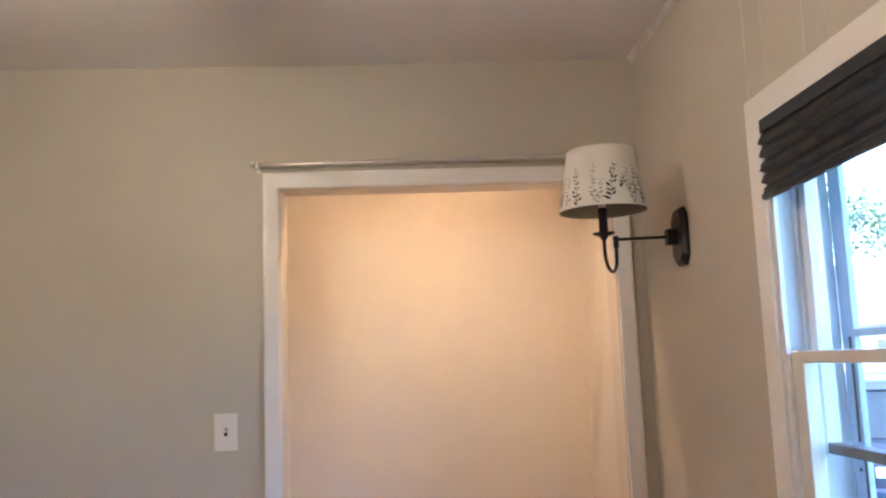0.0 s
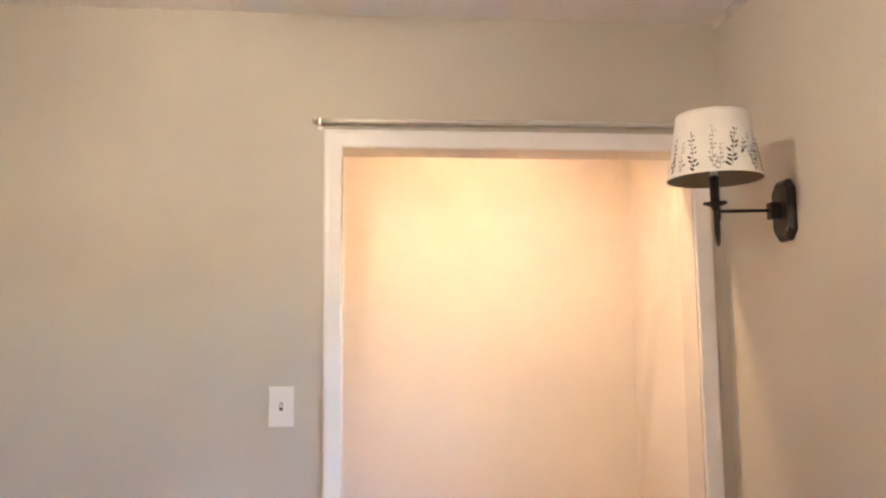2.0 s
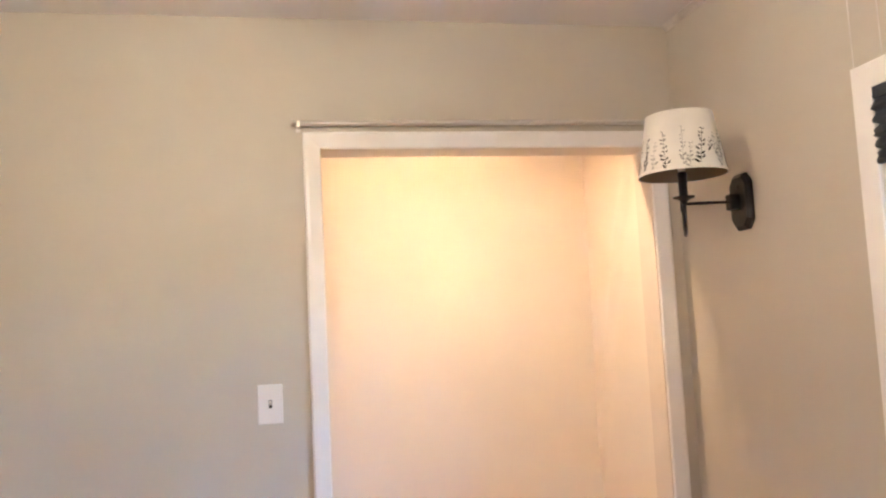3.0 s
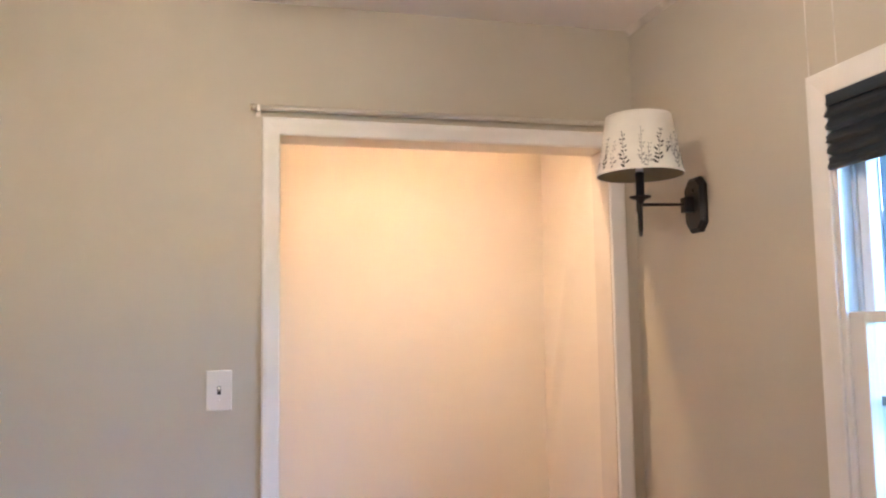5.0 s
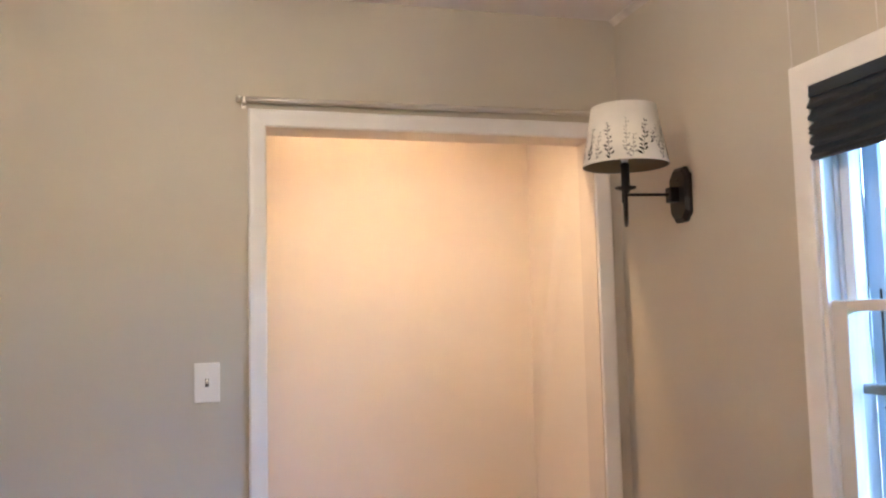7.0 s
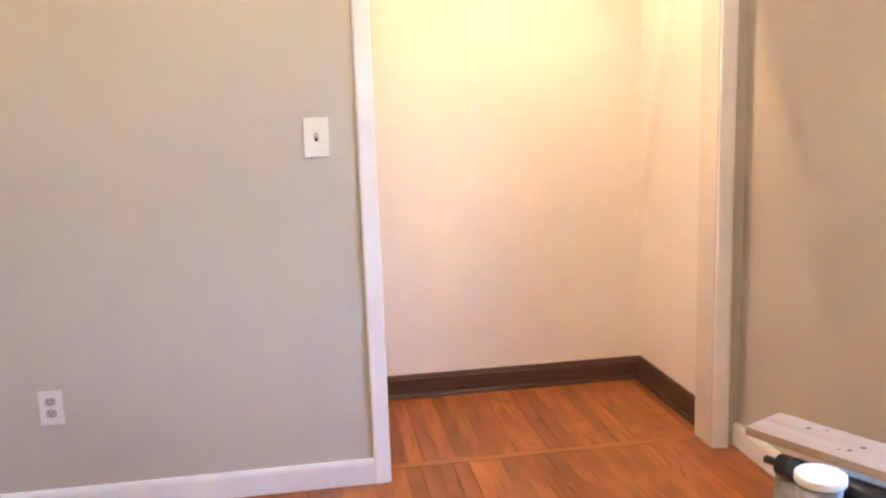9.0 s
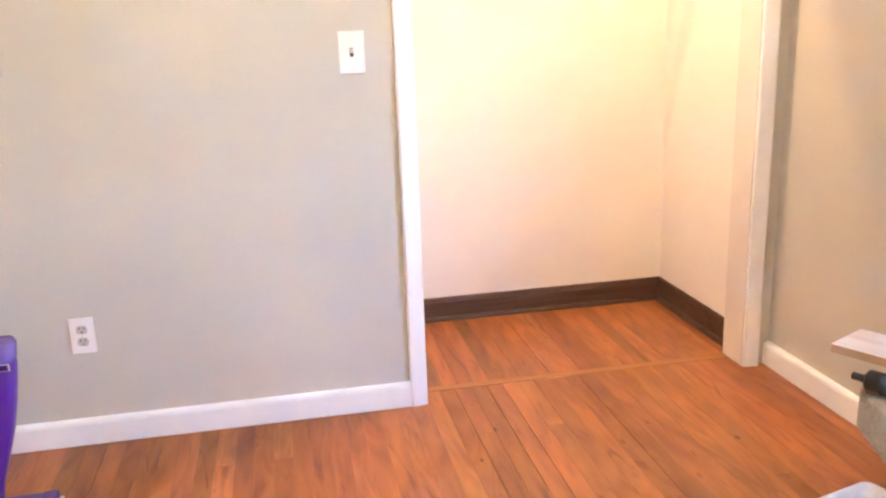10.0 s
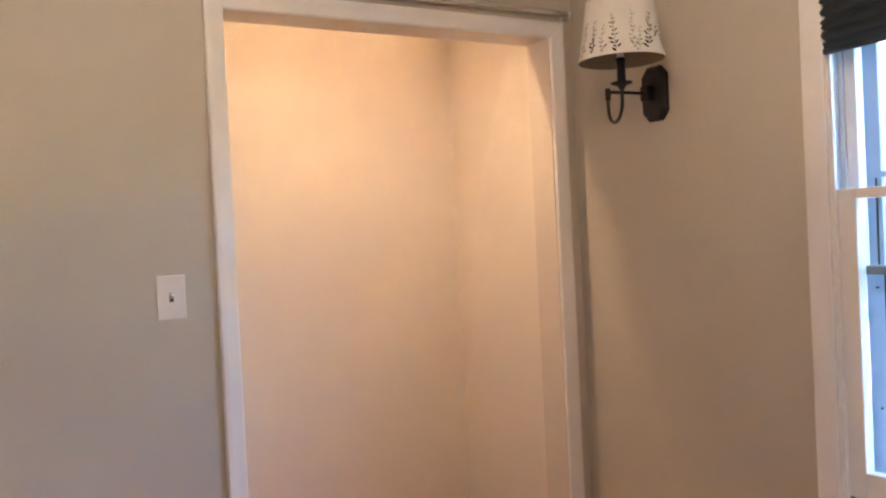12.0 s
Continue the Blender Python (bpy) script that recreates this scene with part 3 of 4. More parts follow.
part("storm_rail", box(B(), 0.134, WS + 0.052, WIN_B, 0.150, WN - 0.052, WIN_B + 0.035, 0.002), STORM_METAL, storm)
part("latch_bar", box(B(), 0.126, WN - 0.19, 0.664, 0.1318, WN - 0.075, 0.680, 0.002), GREY_PLASTIC, storm)
part("latch_knob", box(B(), 0.122, WN - 0.235, 0.662, 0.1318, WN - 0.205, 0.678, 0.003), GREY_PLASTIC, storm)
part("gasket", box(B(), 0.130, WN - 0.0555, 0.69, 0.1348, WN - 0.052, 1.155), STORM_DARK, storm)
part("gasket", box(B(), 0.130, WN - 0.0555, WIN_B + 0.03, 0.1348, WN - 0.052, 0.61), STORM_DARK, storm)
part("gasket", box(B(), 0.130, WN - 0.040, 1.18, 0.1348, WN - 0.037, 1.408), STORM_DARK, storm)
for z in (1.12, 0.80):
    part("screw", lathe(B(), [(0.0035, 0), (0.0035, 0.003), (0.001, 0.004)], 8, (0, 0, 0)), STORM_DARK, storm).matrix_basis = pose(0.1345, WN - 0.030, z, 0, -90, 0)
for z0, z1 in ((1.425, WT - 0.03), (0.69, 1.408), (WIN_B + 0.035, 0.61)):
    g = part("storm_pane", box(B(), 0.142, WS + 0.05, z0, 0.144, WN - 0.05, z1), PANE, storm)
    g.visible_shadow = False
for k in range(3):
    part("muntin", box(B(), 0.137, WN - 0.26 - 0.25 * k, WIN_B + 0.035, 0.149, WN - 0.24 - 0.25 * k, 0.61), STORM_METAL, storm)

# raised dark pleated blind under the window head
bm = B()
nz, ny = 44, 90
rows = []
for j in range(nz + 1):
    f = j / nz
    z = WT - 0.004 - 0.178 * f
    row = []
    for i in range(ny + 1):
        y = (WN - 0.004) + (WS - WN + 0.008) * i / ny
        saw = (f * 6.2 + 0.5 * noise.noise((y * 1.7, f * 2, 6.1))) % 1.0
        depth = -0.006 - 0.019 * (saw ** 0.7) * (0.35 + 0.65 * min(1, f * 2.5)) - 0.004 * noise.noise((y * 5, f * 9, 1.3))
        edge = 0.005 * math.sin(f * 41 + 2 * noise.noise((f * 7, 0, 5))) * min(1, f * 2) if i == 0 else 0
        row.append((depth if f < 0.98 else -0.004, y - edge - (0.003 * f if i == 0 else 0), z - 0.010 * noise.noise((y * 2.2, 0.4, 2.0)) * f))
    rows.append(row)
vs = [[bm.verts.new(p) for p in row] for row in rows]
back = [[bm.verts.new((p[0] + 0.004 if 0 < j < nz else p[0] + 0.004, p[1], p[2])) for p in row] for j, row in enumerate(rows)]
for j in range(nz):
    for i in range(ny):
        bm.faces.new((vs[j][i], vs[j][i + 1], vs[j + 1][i + 1], vs[j + 1][i]))
        bm.faces.new((back[j][i], back[j + 1][i], back[j + 1][i + 1], back[j][i + 1]))
for i in range(ny):
    bm.faces.new((vs[0][i], back[0][i], back[0][i + 1], vs[0][i + 1]))
    bm.faces.new((vs[nz][i], vs[nz][i + 1], back[nz][i + 1], back[nz][i]))
for j in range(nz):
    bm.faces.new((vs[j][0], vs[j + 1][0], back[j + 1][0], back[j][0]))
    bm.faces.new((vs[j][ny], back[j][ny], back[j + 1][ny], vs[j + 1][ny]))
blind = thing("window_blind", (0, 0, 0), "charcoal woven blind pulled up into folds at the window head", "blind")
part("folded_cloth", bm, BLIND_CLOTH, blind, smooth=True)
part("head_rail", box(B(), -0.016, WS + 0.006, WT - 0.032, -0.0045, WN - 0.006, WT - 0.001, 0.002), BLIND_CLOTH, blind)
part("bottom_bar", tube(B(), [(-0.020 - 0.003 * math.sin(y * 7), y, WT - 0.182 - 0.010 * noise.noise((y * 2.2, 0.4, 2.0))) for y in np.linspace(WN - 0.012, WS + 0.012, 14)], 0.009, 8), BLIND_CLOTH, blind)

# ---- curtain rod over the opening ----
rod = thing("curtain_rod", (-0.69, -0.035, 2.083), "slim metal curtain rod on wall brackets above the opening", "curtain rod")
part("rod", tube(B(), [(x, 0, 0.0016 * math.sin(x * 3)) for x in np.linspace(-0.668, 0.655, 12)], 0.009, 16), ROD_METAL, rod)
for x in (-0.655, 0.650):
    br = part("bracket", box(B(), x - 0.006, -0.004, -0.016, x + 0.006, 0.0345, -0.009, 0.0015), ROD_METAL, rod)
    part("wall_plate", box(B(), x - 0.008, 0.031, -0.024, x + 0.008, 0.0348, 0.016, 0.001), ROD_METAL, br)
    part("hook", box(B(), x - 0.004, -0.012, -0.016, x + 0.004, -0.0095, 0.004, 0.001), ROD_METAL, br)
part("end_cap", lathe(B(), [(0.0088, 0), (0.0105, 0.002), (0.0105, 0.009), (0.006, 0.013)], 14), ROD_METAL, rod).matrix_basis = pose(-0.667, 0, 0, 0, -90, 0)
part("end_cap", lathe(B(), [(0.0088, 0), (0.0105, 0.002), (0.0105, 0.007), (0.006, 0.010)], 14), ROD_METAL, rod).matrix_basis = pose(0.652, 0, 0, 0, 90, 0)

# ---- switch and outlet ----
sw = thing("light_switch", (-1.4605, 0, 1.1755), "white plastic toggle light switch plate on the wall", "switch")
part("cover_plate", box(B(), -0.0395, -0.0065, -0.0625, 0.0395, 0, 0.0625, 0.003, 3), PLASTIC_WHITE, sw)
part("toggle_slot", box(B(), -0.0055, -0.0072, -0.0125, 0.0055, -0.004, 0.0125), SLOT_DARK, sw)
bm = box(B(), -0.0042, -0.0205, -0.004, 0.0042, -0.004, 0.0045, 0.0012)
bmesh.ops.rotate(bm, verts=bm.verts[:], cent=(0, -0.004, 0), matrix=Matrix.Rotation(radians(-28), 3, "X"))
part("toggle", bm, PLASTIC_IVORY, sw)
for z in (-0.030, 0.030):
    part("screw", lathe(B(), [(0.003, 0), (0.003, 0.0006), (0.0018, 0.0012)], 10), PLASTIC_WHITE, sw).matrix_basis = pose(0, -0.0063, z, 90, 0, 0)

out = thing("power_outlet", (-2.340, 0, 0.3615), "white plastic duplex power outlet on the wall", "outlet")
part("cover_plate", box(B(), -0.0365, -0.006, -0.0575, 0.0365, 0, 0.0575, 0.0028, 3), PLASTIC_WHITE, out)
for z in (-0.0195, 0.0195):
    poly = [(0.0165 * math.cos(a), max(-0.0135, min(0.0135, 0.0175 * math.sin(a)))) for a in np.linspace(0, 2 * math.pi, 28, endpoint=False)]
    face = part("receptacle", extrude_poly(B(), poly, 0, 0.0076, lambda u, v, w, z=z: (u, -w, z + v)), OUTLET_FACE, out)
    for x, h in ((-0.0064, 0.0095), (0.0064, 0.0075)):
        part("slot", box(B(), x - 0.0013, -0.0081, z + 0.0005, x + 0.0013, -0.006, z + h), SLOT_DARK, face)
    part("slot", extrude_poly(B(), [(0.0028 * math.cos(a), 0.0028 * math.sin(a)) for a in np.linspace(0, 2 * math.pi, 10, endpoint=False)], 0.006, 0.0081, lambda u, v, w, z=z: (u, -w, z - 0.0065 + v)), SLOT_DARK, face)
part("screw", lathe(B(), [(0.003, 0), (0.003, 0.0006), (0.0018, 0.0012)], 10), SCREW, out).matrix_basis = pose(0, -0.0058, 0, 90, 0, 0)

# ---- wall sconce with a printed shade ----
SC = (0.0, -0.427, 1.733)
sconce = thing("wall_sconce", SC, "dark bronze swing-arm wall lamp with a cream leaf-printed shade", "wall lamp")
oct_ = [(0.034, -0.0875), (0.060, -0.060), (0.060, 0.060), (0.034, 0.0875), (-0.022, 0.0875), (-0.048, 0.060), (-0.048, -0.060), (-0.022, -0.0875)]
rings = []
for k, d in ((1.0, 0.0), (1.0, 0.010), (0.93, 0.015), (0.90, 0.015), (0.80, 0.022)):
    rings.append([(-d, u * k, v * (1 - (1 - k) * 0.66)) for u, v in oct_])
bp = ring_surface(B(), rings)
for f in bp.faces:
    f.smooth = False
part("backplate", bp, BRONZE, sconce)
part("pivot_block", box(B(), -0.052, -0.016 + 0.010, -0.024, -0.020, 0.016 + 0.010, 0.024, 0.003), BRONZE, sconce)
part("screw", lathe(B(), [(0.005, 0), (0.005, 0.002), (0.002, 0.004)], 10), BRONZE, sconce).matrix_basis = pose(-0.0215, 0, 0.045, 0, -90, 0)
KN = Vector((-0.209, -0.428 + 0.427, -0.004))
CUP = Vector((-0.280, -0.572 + 0.427, -0.006))
part("arm", tube(B(), [(-0.05, 0.010, 0.001), KN], 0.0048, 12), BRONZE, sconce)
part("knuckle", lathe(B(), [(0.004, -0.026), (0.0085, -0.024), (0.0085, 0.008), (0.006, 0.011)], 14, KN), BRONZE, sconce)
pts = []
for a in np.linspace(0, math.pi, 15):
    m = (KN + CUP) / 2 + (KN - CUP) / 2 * math.cos(a)
    pts.append((m.x, m.y, -0.045 - 0.062 * math.sin(a) ** 0.8))
pts = [(KN.x, KN.y, -0.02)] + pts + [(CUP.x, CUP.y, -0.012)]
part("curved_arm", tube(B(), pts, 0.0052, 12), BRONZE, sconce)
part("drip_cup", lathe(B(), [(0.006, -0.020), (0.010, -0.013), (0.014, -0.008), (0.030, -0.002), (0.032, 0.002), (0.028, 0.002), (0.013, -0.002)], 24, CUP), BRONZE, sconce)
part("candle_sleeve", lathe(B(), [(0.0125, -0.002), (0.0125, 0.060), (0.0135, 0.062), (0.0135, 0.070), (0.009, 0.074)], 20, CUP), BRONZE, sconce)
part("socket", lathe(B(), [(0.010, 0.074), (0.010, 0.10), (0.007, 0.104)], 16, CUP), PLASTIC_WHITE, sconce)
part("bulb", lathe(B(), [(0.008, 0.104), (0.014, 0.115), (0.0175, 0.130), (0.014, 0.150), (0.006, 0.172), (0.001, 0.180)], 16, CUP), PORCELAIN, sconce, "unlit candle bulb", True)
SH = Vector((-0.278, -0.574 + 0.427, 0.057))  # middle of the shade's lower rim
R0, R1, HS = 0.1245, 0.0945, 0.173
shade = part("shade", lathe(B(), [(R0, 0), (R1, HS), (R1 - 0.0016, HS), (R0 - 0.0016, 0), (R0, 0)], 64, SH, cap=False), SHADE_CLOTH, sconce, "cream linen shade with a print of black and grey sprigs")
# added inner skin, darkened to stand for the unlit inside
part("lining", lathe(B(), [(R0 - 0.0024, 0.0005), (R1 - 0.0024, HS - 0.0005), (R1 - 0.0030, HS - 0.0005), (R0 - 0.0030, 0.0005), (R0 - 0.0024, 0.0005)], 64, SH, cap=False), LINING_SHADED, shade, "lining in dark tan that stands for the unlit inside")
part("rim_trim", lathe(B(), [(R0 + 0.0006, 0), (R0 - 0.0004, 0.006), (R0 - 0.003, 0.006), (R0 - 0.002, 0), (R0 + 0.0006, 0)], 64, SH, cap=False), SHADE_CLOTH, shade)
part("rim_trim", lathe(B(), [(R1 + 0.0016, HS - 0.006), (R1 + 0.0006, HS + 0.0006), (R1 - 0.002, HS + 0.0006), (R1 - 0.001, HS - 0.006), (R1 + 0.0016, HS - 0.006)], 64, SH, cap=False), SHADE_CLOTH, shade)
ring_at = SH + Vector((0, 0, HS - 0.03))
part("spider_ring", tube(B(), [ring_at + Vector((0.012 * math.cos(a), 0.012 * math.sin(a), 0)) for a in np.linspace(0, 2 * math.pi, 16)], 0.0012, 6), SCREW, shade)
for k in range(3):
    a = 2 * math.pi * k / 3
    d = Vector((math.cos(a), math.sin(a), 0))
    part("spoke", tube(B(), [ring_at + d * 0.012, ring_at + d * 0.09 + Vector((0, 0, 0.004))], 0.0011, 6), SCREW, shade)


def on_shade(ang, h):
    r = R0 + (R1 - R0) * h / HS + 0.0005
    return SH + Vector((r * math.cos(ang), r * math.sin(ang), h))


def sprig(ang, base, top, lean, size, seed, mat, side=0):
    """A printed stem with paired small leaves."""
    rg = random.Random(seed)
    bm = B()
    n = max(4, int((top - base) / 0.0098))
    for k in range(n):
        f = k / (n - 1)
        h = base + (top - base) * f
        a0 = ang + lean * f + 0.03 * math.sin(k * 1.7)
        for s in ((-1, 1) if k % 3 else (rg.choice((-1, 1)),)):
            ln = size * rg.uniform(0.75, 1.2) * (1.15 - 0.6 * f)
            wd = ln * 0.40
            tilt = radians(rg.uniform(25, 60))
            loop = []
            for j in range(7):
                q = 2 * math.pi * j / 7
                u, v = ln / 2 * (1 + math.cos(q)), wd / 2 * math.sin(q)
                du = s * (u * math.cos(tilt) - v * math.sin(tilt) + 0.001)
                dv = u * math.sin(tilt) + v * math.cos(tilt)
                loop.append(bm.verts.new(on_shade(a0 + du / 0.11, min(HS - 0.004, max(0.003, h + dv)))))
            bm.faces.new(loop)
    stem_l = [on_shade(ang + lean * f - 0.005, base + (top - base) * f) for f in np.linspace(0, 1, 8)]
    stem_r = [on_shade(ang + lean * f + 0.005, base + (top - base) * f) for f in np.linspace(0, 1, 8)]
    sl, sr = [bm.verts.new(p) for p in stem_l], [bm.verts.new(p) for p in stem_r]
    for k in range(7):
        bm.faces.new((sl[k], sr[k], sr[k + 1], sl[k + 1]))
    part("printed_sprig", bm, mat, shade, "black printed leaf sprig" if mat is PRINT_BLACK else "grey printed leaf sprig")


FACE = math.atan2(-2.877 + 0.574, -0.847 + 0.278)  # the side that faces the room
for off, base, top, lean, size, m in ((-34, 0.006, 0.110, -0.10, 0.013, PRINT_BLACK), (-55, 0.010, 0.085, 0.05, 0.012, PRINT_GREY), (-12, 0.012, 0.118, 0.02, 0.011, PRINT_GREY), (-4, 0.006, 0.070, 0.05, 0.011, PRINT_GREY),
                                      (10, 0.014, 0.110, 0.16, 0.015, PRINT_BLACK), (24, 0.048, 0.085, 0.16, 0.012, PRINT_BLACK), (36, 0.040, 0.100, 0.05, 0.012, PRINT_GREY), (42, 0.006, 0.080, 0.04, 0.012, PRINT_GREY),
                                      (50, 0.030, 0.112, 0.06, 0.011, PRINT_BLACK), (66, 0.008, 0.090, -0.08, 0.013, PRINT_BLACK), (-72, 0.012, 0.098, 0.10, 0.013, PRINT_BLACK), (-90, 0.01, 0.1, 0.05, 0.012, PRINT_GREY),
                                      (-112, 0.008, 0.11, 0.1, 0.014, PRINT_BLACK), (95, 0.01, 0.11, 0.1, 0.013, PRINT_GREY), (118, 0.01, 0.1, 0.1, 0.014, PRINT_BLACK), (142, 0.01, 0.1, -0.1, 0.012, PRINT_GREY), (165, 0.01, 0.1, 0.1, 0.013, PRINT_BLACK), (-140, 0.01, 0.09, 0.1, 0.012, PRINT_GREY)):
    sprig(FACE + radians(off), base, top, radians(lean * 57), size, int(off + 400), m)

# ---- ceiling fan with its light ----
fan = thing("ceiling_fan", (*FAN, 0), "ceiling fan with pale blades, a lit glass bowl and pull chains", "ceiling fan")
part("canopy", lathe(B(), [(0.070, CEIL), (0.072, CEIL - 0.02), (0.05, CEIL - 0.055), (0.016, CEIL - 0.06)], 28), BRASS, fan)
part("downrod", lathe(B(), [(0.013, CEIL - 0.055), (0.013, 2.315)], 14), BRASS, fan)
part("motor", lathe(B(), [(0.02, 2.32), (0.085, 2.31), (0.115, 2.285), (0.115, 2.225), (0.09, 2.20), (0.05, 2.185)], 32), BRASS, fan)
part("light_fitter", lathe(B(), [(0.05, 2.185), (0.062, 2.165), (0.062, 2.135), (0.05, 2.125)], 28), BRASS, fan)
part("glass_bowl", lathe(B(), [(0.142, 2.052), (0.145, 2.048), (0.136, 2.020), (0.110, 1.992), (0.070, 1.975), (0.03, 1.969), (0.002, 1.968), (0.002, 1.974), (0.068, 1.981), (0.106, 1.998), (0.130, 2.024), (0.138, 2.050)], 40, cap=False), FAN_LIGHT, fan, "lit opal glass bowl", True)
for k in range(3):
    a = 2 * math.pi * k / 3 + 0.6
    part("bulb", lathe(B(), [(0.010, 0.040), (0.014, 0.030), (0.026, 0.014), (0.029, 0.0), (0.025, -0.015), (0.013, -0.026), (0.001, -0.029)], 18, (0.062 * math.cos(a), 0.062 * math.sin(a), 2.088)), FAN_BULB_LIGHT, fan, "lit frosted bulb", True)
for k in range(5):
    a = math.atan2(-1.118 - FAN[1], -1.393 - FAN[0]) + 2 * math.pi * k / 5
    M = Matrix.Rotation(a, 4, "Z") @ Matrix.Rotation(radians(10), 4, "X")
    poly = [(0.20, -0.045), (0.30, -0.056), (0.58, -0.066), (0.635, -0.055), (0.655, -0.030), (0.66, 0), (0.655, 0.030), (0.635, 0.055), (0.58, 0.066), (0.30, 0.056), (0.20, 0.045)]
    blade = part("blade", extrude_poly(B(), poly, 2.216, 2.222, lambda u, v, w: M @ Vector((u, v, w - 2.22)) + Vector((0, 0, 2.22))), FAN_WHITE, fan)
    part("blade_iron", extrude_poly(B(), [(0.10, -0.014), (0.20, -0.03), (0.24, -0.02), (0.24, 0.02), (0.20, 0.03), (0.10, 0.014)], 2.222, 2.226, lambda u, v, w: M @ Vector((u, v, w - 2.22)) + Vector((0, 0, 2.22))), BRASS, blade)
for dx, dy, zb in ((0.040, -0.062, 1.792), (0.047, -0.03, 1.86)):
    ch = part("pull_chain", tube(B(), [(dx, dy, 2.14), (dx * 1.0, dy * 1.0, zb + 0.034)], 0.0012, 6), BRASS, fan)
    part("pull_fob", lathe(B(), [(0.001, 0.036), (0.003, 0.032), (0.0065, 0.018), (0.0085, 0.009), (0.007, 0.002), (0.002, 0)], 14, (dx, dy, zb)), POST_WOOD, ch, "teardrop chain pull", True)

# ---- closet lampholder over the opening, inside ----
holder = thing("closet_lamp", (-0.73, WALL + 0.004, 2.135), "porcelain wall lampholder with a bare clear bulb above the closet opening", "lamp")
part("base", lathe(B(), [(0.048, 0), (0.048, 0.008), (0.030, 0.016), (0.014, 0.026), (0.012, 0.034)], 24, (0, 0, 0)), PORCELAIN, holder).matrix_basis = pose(0, 0, 0.085, -90, 0, 0)
part("socket", lathe(B(), [(0.010, 0.098), (0.019, 0.094), (0.020, 0.052), (0.014, 0.046)], 24, (0, 0.056, 0)), PORCELAIN, holder)
# emitter flattened to a disc and tilted to even out the back wall's light
part("filament", lathe(B(), [(0.002, -0.0012), (0.010, -0.0011), (0.0122, -0.0005), (0.0122, 0.0005), (0.010, 0.0011), (0.002, 0.0012)], 20), BULB_LIGHT, holder, "glowing bulb filament", True).matrix_basis = pose(0, 0.056, 0, -23, 0, 0)
# unseen cap added over the disc to block its upward light
part("light_blocking_cap", lathe(B(), [(0.0155, 0.0016), (0.0150, 0.0040), (0.0090, 0.0120), (0.0080, 0.0440)], 24), PORCELAIN, holder).matrix_basis = pose(0, 0.056, 0, -23, 0, 0)
bulb = part("bulb", lathe(B(), [(0.013, 0.046), (0.017, 0.034), (0.027, 0.014), (0.030, -0.002), (0.027, -0.018), (0.016, -0.028), (0.001, -0.031)], 24, (0, 0.056, 0)), PANE, holder, "clear glass bulb", True)
bulb.visible_shadow = False

# ---- spray mop against the front wall ----
mop = thing("spray_mop", (-2.512, -0.390, 0), "purple plastic spray mop with a silver pole, standing upright", "mop", turn=0)
lean = lambda z: (0.042 + 0.083 * (z - 0.4), -0.046, z)
part("pole", tube(B(), [lean(0.44), lean(1.03)], 0.0088, 14), SILVER, mop)
part("lower_sleeve", tube(B(), [lean(0.318), lean(0.330), lean(0.43), lean(0.46)], [0.006, 0.0125, 0.0115, 0.0092], 14), GREY_PLASTIC, mop)
part("grip", tube(B(), [lean(0.995), lean(1.02), lean(1.075), (0.106, -0.046, 1.105), (0.120, -0.046, 1.135), (0.129, -0.046, 1.150)], [0.0115, 0.0125, 0.0125, 0.013, 0.0125, 0.009], 14), PURPLE_DARK, mop, "dark plum plastic grip", smooth=True)
part("hang_ring", tube(B(), [(0.136 + 0.015 * math.cos(a), -0.046, 1.161 + 0.015 * math.sin(a)) for a in np.linspace(0, 2 * math.pi, 18)], 0.0052, 8), BLACK_PLASTIC, mop)


def shell(rows):
    return [[(cx + w * math.copysign(abs(math.cos(a)) ** 0.7, math.cos(a)), 0.006 + d * math.copysign(abs(math.sin(a)) ** 0.7, math.sin(a)), z) for a in np.linspace(0, 2 * math.pi, 28, endpoint=False)] for z, w, d, cx in rows]


part("body_shell", ring_surface(B(), shell(((0.05, 0.014, 0.014, -0.006), (0.10, 0.018, 0.018, -0.002), (0.17, 0.030, 0.026, 0.010), (0.25, 0.041, 0.033, 0.024), (0.33, 0.047, 0.036, 0.035), (0.40, 0.0475, 0.037, 0.046), (0.44, 0.0465, 0.037, 0.051)))), PURPLE, mop, smooth=True)
part("bottle", ring_surface(B(), shell(((0.4405, 0.043, 0.034, 0.052), (0.455, 0.045, 0.036, 0.055), (0.490, 0.0445, 0.035, 0.060), (0.503, 0.037, 0.028, 0.061)))), PURPLE_PALE, mop, "pale lilac cleaner bottle end", smooth=True)
part("bottle_band", box(B(), 0.012, -0.0345, 0.428, 0.092, -0.0300, 0.447, 0.001), SILVER, mop)
# dark plate that stands for shade on one end of the silver band
part("band_shade", box(B(), 0.058, -0.0352, 0.430, 0.088, -0.0340, 0.445, 0.0004), PURPLE_DARK, mop)
part("swivel", tube(B(), [(-0.014, 0.004, 0.03), (-0.012, 0.004, 0.075)], 0.013, 12), PURPLE, mop)
part("mop_head", box(B(), -0.135, -0.052, 0.012, 0.138, 0.048, 0.034, 0.008, 3), PURPLE, mop)
part("pad", box(B(), -0.140, -0.058, 0.0, 0.144, 0.054, 0.0118, 0.004), PAD_WHITE, mop)
part("end_clip", box(B(), 0.098, -0.046, 0.0335, 0.134, 0.042, 0.0375, 0.0015), PURPLE_PALE, mop)
